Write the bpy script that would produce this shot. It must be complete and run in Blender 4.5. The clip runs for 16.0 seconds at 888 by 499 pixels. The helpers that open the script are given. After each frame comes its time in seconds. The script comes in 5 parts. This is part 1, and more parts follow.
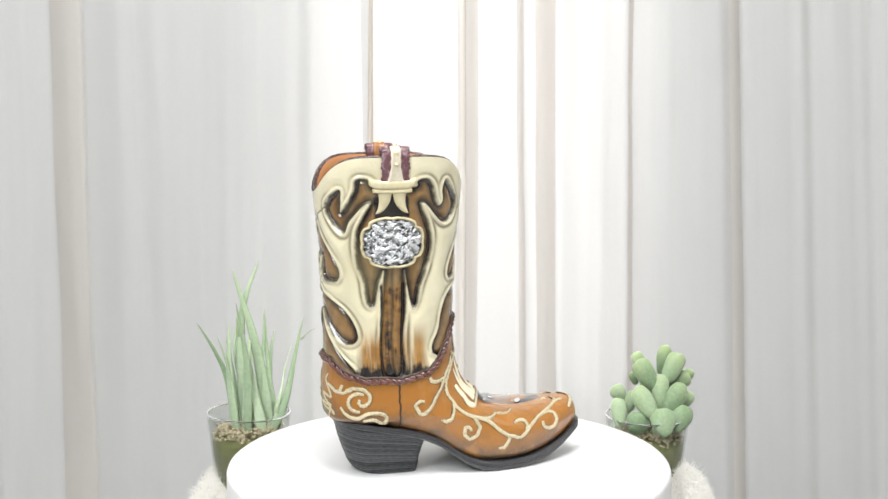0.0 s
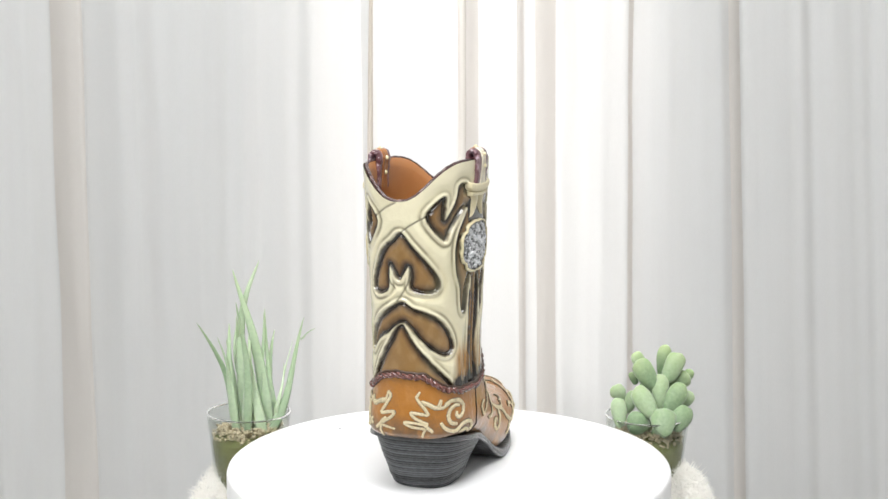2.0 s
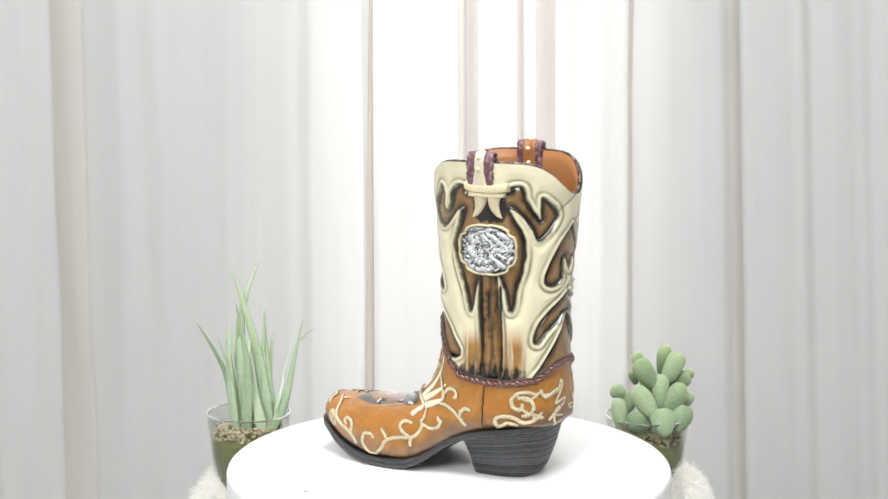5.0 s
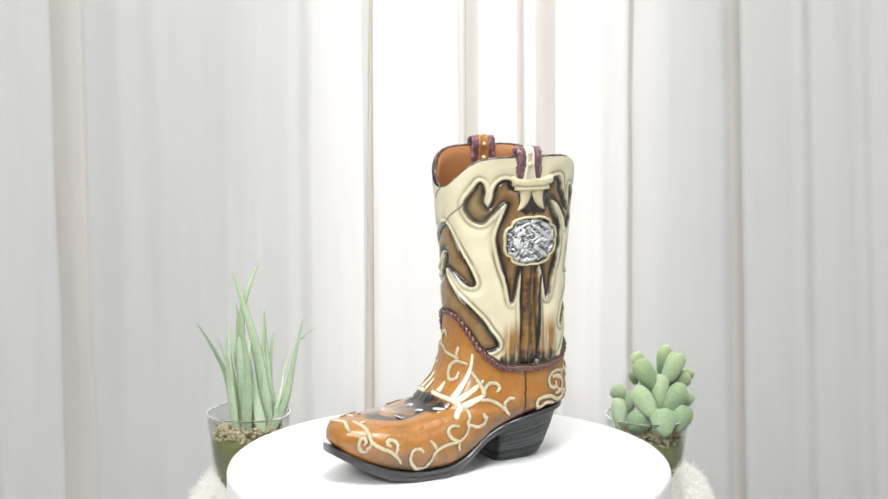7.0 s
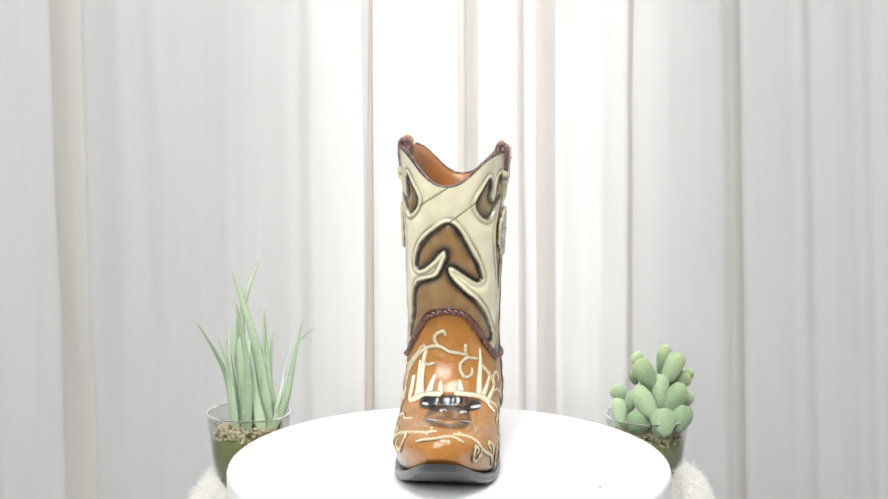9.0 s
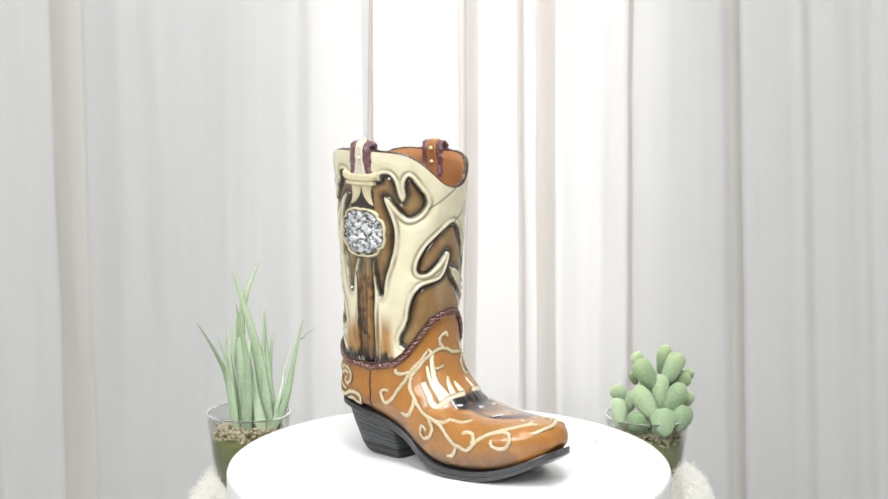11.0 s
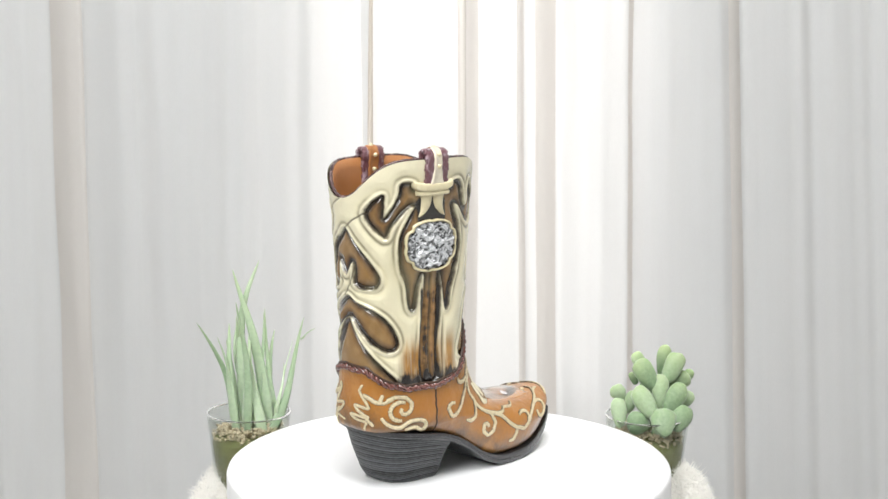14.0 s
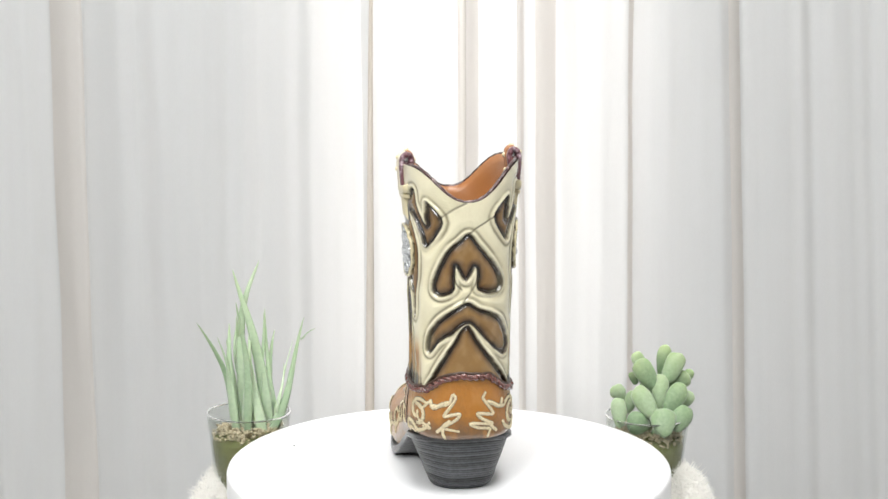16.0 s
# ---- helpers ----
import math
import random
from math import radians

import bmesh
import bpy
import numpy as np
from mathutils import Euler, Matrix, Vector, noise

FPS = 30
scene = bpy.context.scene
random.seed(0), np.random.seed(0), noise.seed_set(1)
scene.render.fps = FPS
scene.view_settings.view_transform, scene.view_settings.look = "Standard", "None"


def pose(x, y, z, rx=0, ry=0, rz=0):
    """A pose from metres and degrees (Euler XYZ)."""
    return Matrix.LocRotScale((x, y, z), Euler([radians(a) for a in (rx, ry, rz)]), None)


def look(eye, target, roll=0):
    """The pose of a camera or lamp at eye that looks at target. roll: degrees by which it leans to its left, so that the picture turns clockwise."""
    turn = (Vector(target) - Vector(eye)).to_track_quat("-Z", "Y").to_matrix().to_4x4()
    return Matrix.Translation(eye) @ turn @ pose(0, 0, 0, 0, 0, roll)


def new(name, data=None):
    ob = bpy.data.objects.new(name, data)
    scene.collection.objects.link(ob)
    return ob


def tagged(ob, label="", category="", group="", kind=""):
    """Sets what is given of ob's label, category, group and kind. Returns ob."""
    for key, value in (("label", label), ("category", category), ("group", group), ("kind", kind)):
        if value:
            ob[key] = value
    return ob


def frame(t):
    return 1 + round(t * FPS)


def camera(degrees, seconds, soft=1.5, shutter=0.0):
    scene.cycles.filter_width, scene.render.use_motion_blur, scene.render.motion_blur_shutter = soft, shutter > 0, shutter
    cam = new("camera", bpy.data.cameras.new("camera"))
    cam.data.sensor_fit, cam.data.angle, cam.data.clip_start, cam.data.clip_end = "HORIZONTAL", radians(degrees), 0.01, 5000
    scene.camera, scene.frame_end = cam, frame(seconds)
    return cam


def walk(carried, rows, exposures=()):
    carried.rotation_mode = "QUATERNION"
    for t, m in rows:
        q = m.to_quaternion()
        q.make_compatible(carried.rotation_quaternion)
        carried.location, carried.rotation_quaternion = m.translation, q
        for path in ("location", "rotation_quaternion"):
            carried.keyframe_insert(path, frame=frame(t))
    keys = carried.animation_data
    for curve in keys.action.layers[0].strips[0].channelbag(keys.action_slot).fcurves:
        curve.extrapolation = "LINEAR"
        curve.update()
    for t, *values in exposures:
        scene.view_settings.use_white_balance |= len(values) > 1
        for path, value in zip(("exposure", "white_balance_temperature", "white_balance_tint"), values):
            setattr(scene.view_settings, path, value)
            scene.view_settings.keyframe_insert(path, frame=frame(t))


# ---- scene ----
# ---- camera ----
cam = camera(32.72, 16.0)
EYE = pose(-0.0037, -0.8310, 0.2444, 90 - 8.513, 0, 0) @ pose(0, 0, 0, 0, 0, 0.448)
walk(cam, [(0, EYE), (16, EYE)])

TURN_START, TURN_RATE = 14.09, 27.69   # degrees, degrees a second
TABLE_TILT = -0.5                      # the turntable leans a little on the soft throw

# ---- world and lights ----
world = bpy.data.worlds.new("sky")
scene.world = world
world.use_nodes = True
wn = world.node_tree.nodes
sky = wn.new("ShaderNodeTexSky")
sky.sky_type, sky.sun_disc = "NISHITA", False
sky.sun_elevation, sky.sun_rotation = radians(40), radians(20)
wn["Background"].inputs["Strength"].default_value = 0.10
world.node_tree.links.new(sky.outputs[0], wn["Background"].inputs["Color"])
scene.view_settings.exposure = 0.0
DAY_GLOW = 1.4


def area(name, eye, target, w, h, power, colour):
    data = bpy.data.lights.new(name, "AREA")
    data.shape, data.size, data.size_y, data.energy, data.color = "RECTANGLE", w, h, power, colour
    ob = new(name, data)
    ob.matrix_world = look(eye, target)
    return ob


area("window_light", (0.045, 0.92, 0.52), (0.045, 0, 0.46), 0.28, 1.05, 1.8, (1, 0.965, 0.93))
# Unseen area lamps, added to light the boot, platter and curtains.
area("key_light", (-0.62, -1.42, 1.15), (0, 0, 0.08), 0.75, 0.75, 24, (0.985, 0.997, 0.993))
area("side_fill", (1.1, -0.9, 0.9), (0, 0, 0.08), 0.45, 0.45, 1.8, (0.97, 0.985, 1))
area("overhead_light", (0.05, -0.42, 1.4), (0, -0.05, 0), 0.6, 0.6, 19, (0.985, 0.99, 1))


# ---- materials ----
def material(name, colour, rough=0.5, metal=0.0, grain=0.0, grain_scale=200, bump=0.0, bump_scale=300, tone=None, coat=0.0, stain=0.15):
    """Principled surface whose colour drifts at two scales and whose relief is fine noise; scales are per metre."""
    m = bpy.data.materials.new(name)
    m.use_nodes = True
    nt = m.node_tree
    n, link = nt.nodes, nt.links.new
    b = n["Principled BSDF"]
    co = n.new("ShaderNodeTexCoord")
    big = n.new("ShaderNodeTexNoise")
    big.inputs["Scale"].default_value = grain_scale / 8
    big.inputs["Detail"].default_value = 4
    fine = n.new("ShaderNodeTexNoise")
    fine.inputs["Scale"].default_value = grain_scale
    fine.inputs["Detail"].default_value = 6
    for t in (big, fine):
        link(co.outputs["Object"], t.inputs["Vector"])
    tone = tone or tuple(c * 0.6 for c in colour)
    mix = n.new("ShaderNodeMix")
    mix.data_type = "RGBA"
    mix.inputs["A"].default_value, mix.inputs["B"].default_value = (*colour, 1), (*tone, 1)
    add = n.new("ShaderNodeMath")
    add.operation = "MULTIPLY_ADD"
    add.inputs[1].default_value, add.inputs[2].default_value = grain, 0
    link(fine.outputs[0], add.inputs[0])
    add2 = n.new("ShaderNodeMath")
    add2.operation = "MULTIPLY_ADD"
    add2.inputs[1].default_value = stain
    add2.use_clamp = True
    link(big.outputs[0], add2.inputs[0])
    link(add.outputs[0], add2.inputs[2])
    link(add2.outputs[0], mix.inputs["Factor"])
    link(mix.outputs["Result"], b.inputs["Base Color"])
    b.inputs["Roughness"].default_value, b.inputs["Metallic"].default_value = rough, metal
    b.inputs["Coat Weight"].default_value, b.inputs["Coat Roughness"].default_value = coat, 0.12
    if bump:
        bt = n.new("ShaderNodeTexNoise")
        bt.inputs["Scale"].default_value, bt.inputs["Detail"].default_value = bump_scale, 5
        link(co.outputs["Object"], bt.inputs["Vector"])
        bn = n.new("ShaderNodeBump")
        bn.inputs["Strength"].default_value, bn.inputs["Distance"].default_value = bump, 0.001
        link(bt.outputs[0], bn.inputs["Height"])
        link(bn.outputs[0], b.inputs["Normal"])
    return m


# ---- mesh helpers ----
def spline(values, s):
    """Catmull-Rom through evenly spaced values, at s in 0 .. n-1."""
    v = np.asarray(values, float)
    s = np.clip(np.asarray(s, float), 0, len(v) - 1)
    i = np.minimum(s.astype(int), len(v) - 2)
    f = s - i
    p0, p1, p2, p3 = v[np.maximum(i - 1, 0)], v[i], v[i + 1], v[np.minimum(i + 2, len(v) - 1)]
    return 0.5 * (2 * p1 + (p2 - p0) * f + (2 * p0 - 5 * p1 + 4 * p2 - p3) * f * f + (3 * p1 - p0 - 3 * p2 + p3) * f ** 3)


def mesh_object(name, verts, faces, mats, parent=None, label="", smooth=True, attrs=None):
    """One mesh object, under parent if one is given; attrs: values for each point."""
    me = bpy.data.meshes.new(name)
    me.from_pydata([tuple(map(float, v)) for v in verts], [], faces)
    for m in (mats if isinstance(mats, (list, tuple)) else [mats]):
        me.materials.append(m)
    me.polygons.foreach_set("use_smooth", [smooth] * len(me.polygons))
    for key, values in (attrs or {}).items():
        me.attributes.new(key, "FLOAT", "POINT").data.foreach_set("value", np.asarray(values, np.float32).ravel())
    me.update()
    ob = new(name, me)
    ob.parent = parent
    if label:
        tagged(ob, label)
    return ob


def part(name, bm, mat, parent, label="", smooth=True):
    bmesh.ops.recalc_face_normals(bm, faces=bm.faces)
    me = bpy.data.meshes.new(name)
    bm.to_mesh(me)
    bm.free()
    me.materials.append(mat)
    me.polygons.foreach_set("use_smooth", [smooth] * len(me.polygons))
    ob = new(name, me)
    ob.parent = parent
    if label:
        tagged(ob, label)
    return ob


def grid_faces(nu, nv, closed=True, flip=False):
    """Quads of nv rows of nu points."""
    faces = []
    for j in range(nv - 1):
        for i in range(nu if closed else nu - 1):
            k = (i + 1) % nu
            q = (j * nu + i, (j + 1) * nu + i, (j + 1) * nu + k, j * nu + k)
            faces.append(q[::-1] if flip else q)
    return faces


def lathe(profile, n):
    """Points and faces of a turned body; profile: radius, height."""
    a = np.linspace(0, 2 * np.pi, n, endpoint=False)
    v = np.concatenate([np.stack([r * np.cos(a), r * np.sin(a), a * 0 + z], -1) for r, z in profile])
    return v, grid_faces(n, len(profile), True, True)


def tube(path, radius, n=8, closed=False, flat=1.0, normals=None):
    """Points, faces and the angle round the path of a tube; flat squeezes it along the normals."""
    p = np.asarray(path, float)
    r = np.broadcast_to(np.asarray(radius, float), (len(p),))
    t = (np.roll(p, -1, 0) - np.roll(p, 1, 0)) if closed else np.gradient(p, axis=0)
    t = t / np.maximum(np.linalg.norm(t, axis=1, keepdims=True), 1e-9)
    if normals is None:
        ref = np.array([0.31, 0.52, 0.79])
        nrm = np.cross(t, np.cross(ref, t))
    else:
        nrm = np.asarray(normals, float)
        nrm = nrm - (nrm * t).sum(1, keepdims=True) * t
    nrm = nrm / np.maximum(np.linalg.norm(nrm, axis=1, keepdims=True), 1e-9)
    side = np.cross(t, nrm)
    a = np.linspace(0, 2 * np.pi, n, endpoint=False)
    v = (p[:, None] + r[:, None, None] * (np.cos(a)[None, :, None] * nrm[:, None] * flat + np.sin(a)[None, :, None] * side[:, None])).reshape(-1, 3)
    f = grid_faces(n, len(p))
    if closed:
        m = (len(p) - 1) * n
        f += [(m + i, i, (i + 1) % n, m + (i + 1) % n) for i in range(n)]
    else:
        f += [tuple(range(n)), tuple(range(len(p) * n - 1, len(p) * n - n - 1, -1))]
    return v, f, np.tile(a, len(p))


def smooth_path(points, each=8, closed=False):
    """A Catmull-Rom curve through points of any dimension."""
    p = np.asarray(points, float)
    if closed:
        p = np.concatenate([p[-2:], p, p[:3]])
        s = np.linspace(2, len(p) - 3, (len(p) - 5) * each, endpoint=False)
    else:
        s = np.linspace(0, len(p) - 1, (len(p) - 1) * each + 1)
    return np.stack([spline(p[:, k], s) for k in range(p.shape[1])], -1)


def joined(pieces):
    """Several (points, faces) as one."""
    v, f, k = [], [], 0
    for pv, pf in pieces:
        v.append(np.asarray(pv))
        f += [tuple(i + k for i in q) for q in pf]
        k += len(pv)
    return np.concatenate(v), f


def ball(centre, size, n=8):
    """Points and faces of an ellipsoid."""
    prof = [(max(math.sin(t), 1e-3), -math.cos(t)) for t in np.linspace(0, math.pi, n // 2 + 2)]
    v, f = lathe(prof, n)
    return v * np.asarray(size) + np.asarray(centre), f


# ---- painted and glazed surfaces ----
def nodes_of(m):
    return m.node_tree.nodes, m.node_tree.links.new


def ramp(n, stops):
    r = n.new("ShaderNodeValToRGB")
    e = r.color_ramp.elements
    while len(e) < len(stops):
        e.new(0.5)
    for k, (pos, col) in zip(e, stops):
        k.position, k.color = pos, (*col, 1)
    return r


def noise_node(n, link, scale, detail=5, stretch=(1, 1, 1)):
    co = n.new("ShaderNodeTexCoord")
    mp = n.new("ShaderNodeMapping")
    mp.inputs["Scale"].default_value = stretch
    t = n.new("ShaderNodeTexNoise")
    t.inputs["Scale"].default_value, t.inputs["Detail"].default_value = scale, detail
    link(co.outputs["Object"], mp.inputs["Vector"])
    link(mp.outputs[0], t.inputs["Vector"])
    return t


def math_node(n, link, op, a, b, clamp=False):
    m = n.new("ShaderNodeMath")
    m.operation, m.use_clamp = op, clamp
    for k, v in enumerate((a, b)):
        if isinstance(v, (int, float)):
            m.inputs[k].default_value = v
        else:
            link(v, m.inputs[k])
    return m.outputs[0]


def mixed(n, link, fac, a, b):
    m = n.new("ShaderNodeMix")
    m.data_type = "RGBA"
    for key, v in (("Factor", fac), ("A", a), ("B", b)):
        if isinstance(v, tuple):
            m.inputs[key].default_value = (*v, 1)
        elif isinstance(v, (int, float)):
            m.inputs[key].default_value = v
        else:
            link(v, m.inputs[key])
    return m.outputs["Result"]


def attribute(n, name):
    a = n.new("ShaderNodeAttribute")
    a.attribute_name = name
    return a.outputs["Fac"]


def shaft_paint():
    """Cream relief over brown grounds, with the dark wash that was rubbed into the outlines."""
    m = bpy.data.materials.new("shaft_paint")
    m.use_nodes = True
    n, link = nodes_of(m)
    b = n["Principled BSDF"]
    edge = noise_node(n, link, 230, 5)
    ragged = noise_node(n, link, 1100, 3)
    mott = noise_node(n, link, 90, 6)
    drift = noise_node(n, link, 48, 3)
    streak = noise_node(n, link, 420, 4, (1, 1, 0.08))

    def around(t, size):
        return math_node(n, link, "MULTIPLY", math_node(n, link, "SUBTRACT", t.outputs[0], 0.5), size)

    sd = math_node(n, link, "ADD", attribute(n, "ground"), math_node(n, link, "ADD", around(drift, 2.8), math_node(n, link, "ADD", around(edge, 1.3), around(ragged, 0.6))))
    pos = math_node(n, link, "ADD", math_node(n, link, "MULTIPLY", sd, 0.1), 0.5, True)
    r = ramp(n, ((0.03, (0.250, 0.140, 0.046)), (0.17, (0.185, 0.098, 0.032)), (0.29, (0.085, 0.045, 0.019)), (0.39, (0.016, 0.012, 0.010)), (0.48, (0.012, 0.010, 0.010)),
                 (0.53, (0.16, 0.140, 0.095)), (0.58, (0.60, 0.555, 0.385)), (0.66, (0.82, 0.77, 0.565)), (0.80, (0.78, 0.715, 0.485)), (1.0, (0.83, 0.775, 0.56))))
    link(pos, r.inputs[0])
    # Patchy grey along the groove that runs round each ground.
    groove_tint = math_node(n, link, "MULTIPLY", attribute(n, "groove"), math_node(n, link, "MULTIPLY", math_node(n, link, "SUBTRACT", drift.outputs[0], 0.34), 4.5, True))
    tone = mixed(n, link, math_node(n, link, "MULTIPLY", math_node(n, link, "SUBTRACT", mott.outputs[0], 0.40), 2.2, True), r.outputs[0],
                 mixed(n, link, 0.13, r.outputs[0], (0.30, 0.17, 0.05)))
    st = math_node(n, link, "MULTIPLY", attribute(n, "stain"), math_node(n, link, "MULTIPLY", math_node(n, link, "SUBTRACT", streak.outputs[0], 0.2), 3.0, True), True)
    rub = noise_node(n, link, 170, 6, (1, 1, 0.6))
    worn = math_node(n, link, "MULTIPLY", math_node(n, link, "MULTIPLY", math_node(n, link, "SUBTRACT", 0.42, pos), 5.0, True), math_node(n, link, "MULTIPLY", math_node(n, link, "SUBTRACT", rub.outputs[0], 0.46), 2.2, True))
    tone = mixed(n, link, math_node(n, link, "MULTIPLY", worn, 0.75), tone, (0.38, 0.25, 0.115))
    stain_col = mixed(n, link, math_node(n, link, "MULTIPLY", math_node(n, link, "SUBTRACT", mott.outputs[0], 0.3), 1.6, True), (0.50, 0.235, 0.045), (0.12, 0.065, 0.024))
    tone = mixed(n, link, st, tone, stain_col)
    black_tint = math_node(n, link, "MULTIPLY", math_node(n, link, "SUBTRACT", math_node(n, link, "ADD", math_node(n, link, "ADD", math_node(n, link, "MULTIPLY", streak.outputs[0], 0.6), math_node(n, link, "MULTIPLY", edge.outputs[0], 0.4)), attribute(n, "black_tint")), 0.86), 6.0, True)
    tone = mixed(n, link, math_node(n, link, "MULTIPLY", attribute(n, "crease"), 0.85, True), tone, (0.05, 0.038, 0.022))
    tone = mixed(n, link, math_node(n, link, "MULTIPLY", groove_tint, 0.85), tone, (0.17, 0.15, 0.095))
    smear = noise_node(n, link, 34, 5, (1, 1, 0.7))
    tone = mixed(n, link, math_node(n, link, "MULTIPLY", math_node(n, link, "SUBTRACT", smear.outputs[0], 0.50), 3.0, True), tone, mixed(n, link, 0.5, tone, (0.42, 0.38, 0.22)))
    tone = mixed(n, link, black_tint, tone, (0.014, 0.011, 0.010))
    link(tone, b.inputs["Base Color"])
    b.inputs["Roughness"].default_value = 0.26
    b.inputs["Coat Weight"].default_value, b.inputs["Coat Roughness"].default_value = 0.85, 0.06
    bt = noise_node(n, link, 700, 5)
    bn = n.new("ShaderNodeBump")
    bn.inputs["Strength"].default_value, bn.inputs["Distance"].default_value = 0.2, 0.0008
    link(math_node(n, link, "ADD", bt.outputs[0], math_node(n, link, "MULTIPLY", streak.outputs[0], attribute(n, "stain"))), bn.inputs["Height"])
    link(bn.outputs[0], b.inputs["Normal"])
    return m


def two_tone(name, attr, low, high, rough=0.35, metal=0.0, coat=0.3, scale=300, bump=0.3, jitter=0.5, rubbed=None, deep=0.0006):
    """Paint whose wash lies where the attribute is high."""
    m = bpy.data.materials.new(name)
    m.use_nodes = True
    n, link = nodes_of(m)
    b = n["Principled BSDF"]
    t = noise_node(n, link, scale, 5)
    fleck = noise_node(n, link, scale * 6, 3)
    both = math_node(n, link, "ADD", math_node(n, link, "MULTIPLY", t.outputs[0], 0.7), math_node(n, link, "MULTIPLY", fleck.outputs[0], 0.3))
    f = math_node(n, link, "ADD", attribute(n, attr), math_node(n, link, "MULTIPLY", math_node(n, link, "SUBTRACT", both, 0.5), jitter * 2.0), True)
    tone = mixed(n, link, f, low, high)
    if rubbed:
        wear = noise_node(n, link, scale * 1.3, 6, (1, 1, 0.6))
        tone = mixed(n, link, math_node(n, link, "MULTIPLY", math_node(n, link, "MULTIPLY", math_node(n, link, "SUBTRACT", wear.outputs[0], 0.53), 7.0, True), 0.6), tone, rubbed)
    link(tone, b.inputs["Base Color"])
    b.inputs["Roughness"].default_value, b.inputs["Metallic"].default_value = rough, metal
    b.inputs["Coat Weight"].default_value, b.inputs["Coat Roughness"].default_value = coat, 0.15
    bn = n.new("ShaderNodeBump")
    bn.inputs["Strength"].default_value, bn.inputs["Distance"].default_value = bump, deep
    bt = noise_node(n, link, scale * 3, 4)
    link(bt.outputs[0], bn.inputs["Height"])
    link(bn.outputs[0], b.inputs["Normal"])
    return m


def sheer_cloth(name, pale, deep, slubs, passing):
    m = bpy.data.materials.new(name)
    m.use_nodes = True
    n, link = nodes_of(m)
    n.remove(n["Principled BSDF"])
    weave = noise_node(n, link, 900, 3, (1, 1, 0.35))
    slub = noise_node(n, link, 60, 4, (1, 1, 0.03))
    tone = mixed(n, link, math_node(n, link, "MULTIPLY", weave.outputs[0], 0.5), pale, deep)
    tone = mixed(n, link, math_node(n, link, "MULTIPLY", slub.outputs[0], 0.25), tone, slubs)
    d, t, tr = n.new("ShaderNodeBsdfDiffuse"), n.new("ShaderNodeBsdfTranslucent"), n.new("ShaderNodeBsdfTransparent")
    link(tone, d.inputs[0])
    link(mixed(n, link, 0.6, tone, passing), t.inputs[0])
    a, c = n.new("ShaderNodeMixShader"), n.new("ShaderNodeMixShader")
    a.inputs[0].default_value = 0.46
    link(d.outputs[0], a.inputs[1])
    link(t.outputs[0], a.inputs[2])
    c.inputs[0].default_value = 0.07
    link(a.outputs[0], c.inputs[1])
    link(tr.outputs[0], c.inputs[2])
    bn = n.new("ShaderNodeBump")
    bn.inputs["Strength"].default_value, bn.inputs["Distance"].default_value = 0.3, 0.001
    link(weave.outputs[0], bn.inputs["Height"])
    link(bn.outputs[0], d.inputs["Normal"])
    link(c.outputs[0], n["Material Output"].inputs["Surface"])
    return m


def glow(name, colour, strength):
    m = bpy.data.materials.new(name)
    m.use_nodes = True
    n, link = nodes_of(m)
    e = n.new("ShaderNodeEmission")
    e.inputs[0].default_value, e.inputs[1].default_value = (*colour, 1), strength
    link(e.outputs[0], n["Material Output"].inputs["Surface"])
    return m


def clear_glass():
    """Thin clear glass: mostly straight through, glossy towards grazing."""
    m = bpy.data.materials.new("clear_glass")
    m.use_nodes = True
    n, link = nodes_of(m)
    n.remove(n["Principled BSDF"])
    t, g, f, mix = n.new("ShaderNodeBsdfTransparent"), n.new("ShaderNodeBsdfGlossy"), n.new("ShaderNodeLayerWeight"), n.new("ShaderNodeMixShader")
    t.inputs[0].default_value = (0.90, 0.915, 0.90, 1)
    g.inputs["Roughness"].default_value = 0.03
    f.inputs["Blend"].default_value = 0.5
    power = math_node(n, link, "POWER", f.outputs["Facing"], 3.5)
    link(math_node(n, link, "ADD", math_node(n, link, "MULTIPLY", power, 0.45), 0.03), mix.inputs[0])
    link(t.outputs[0], mix.inputs[1])
    link(g.outputs[0], mix.inputs[2])
    link(mix.outputs[0], n["Material Output"].inputs["Surface"])
    return m


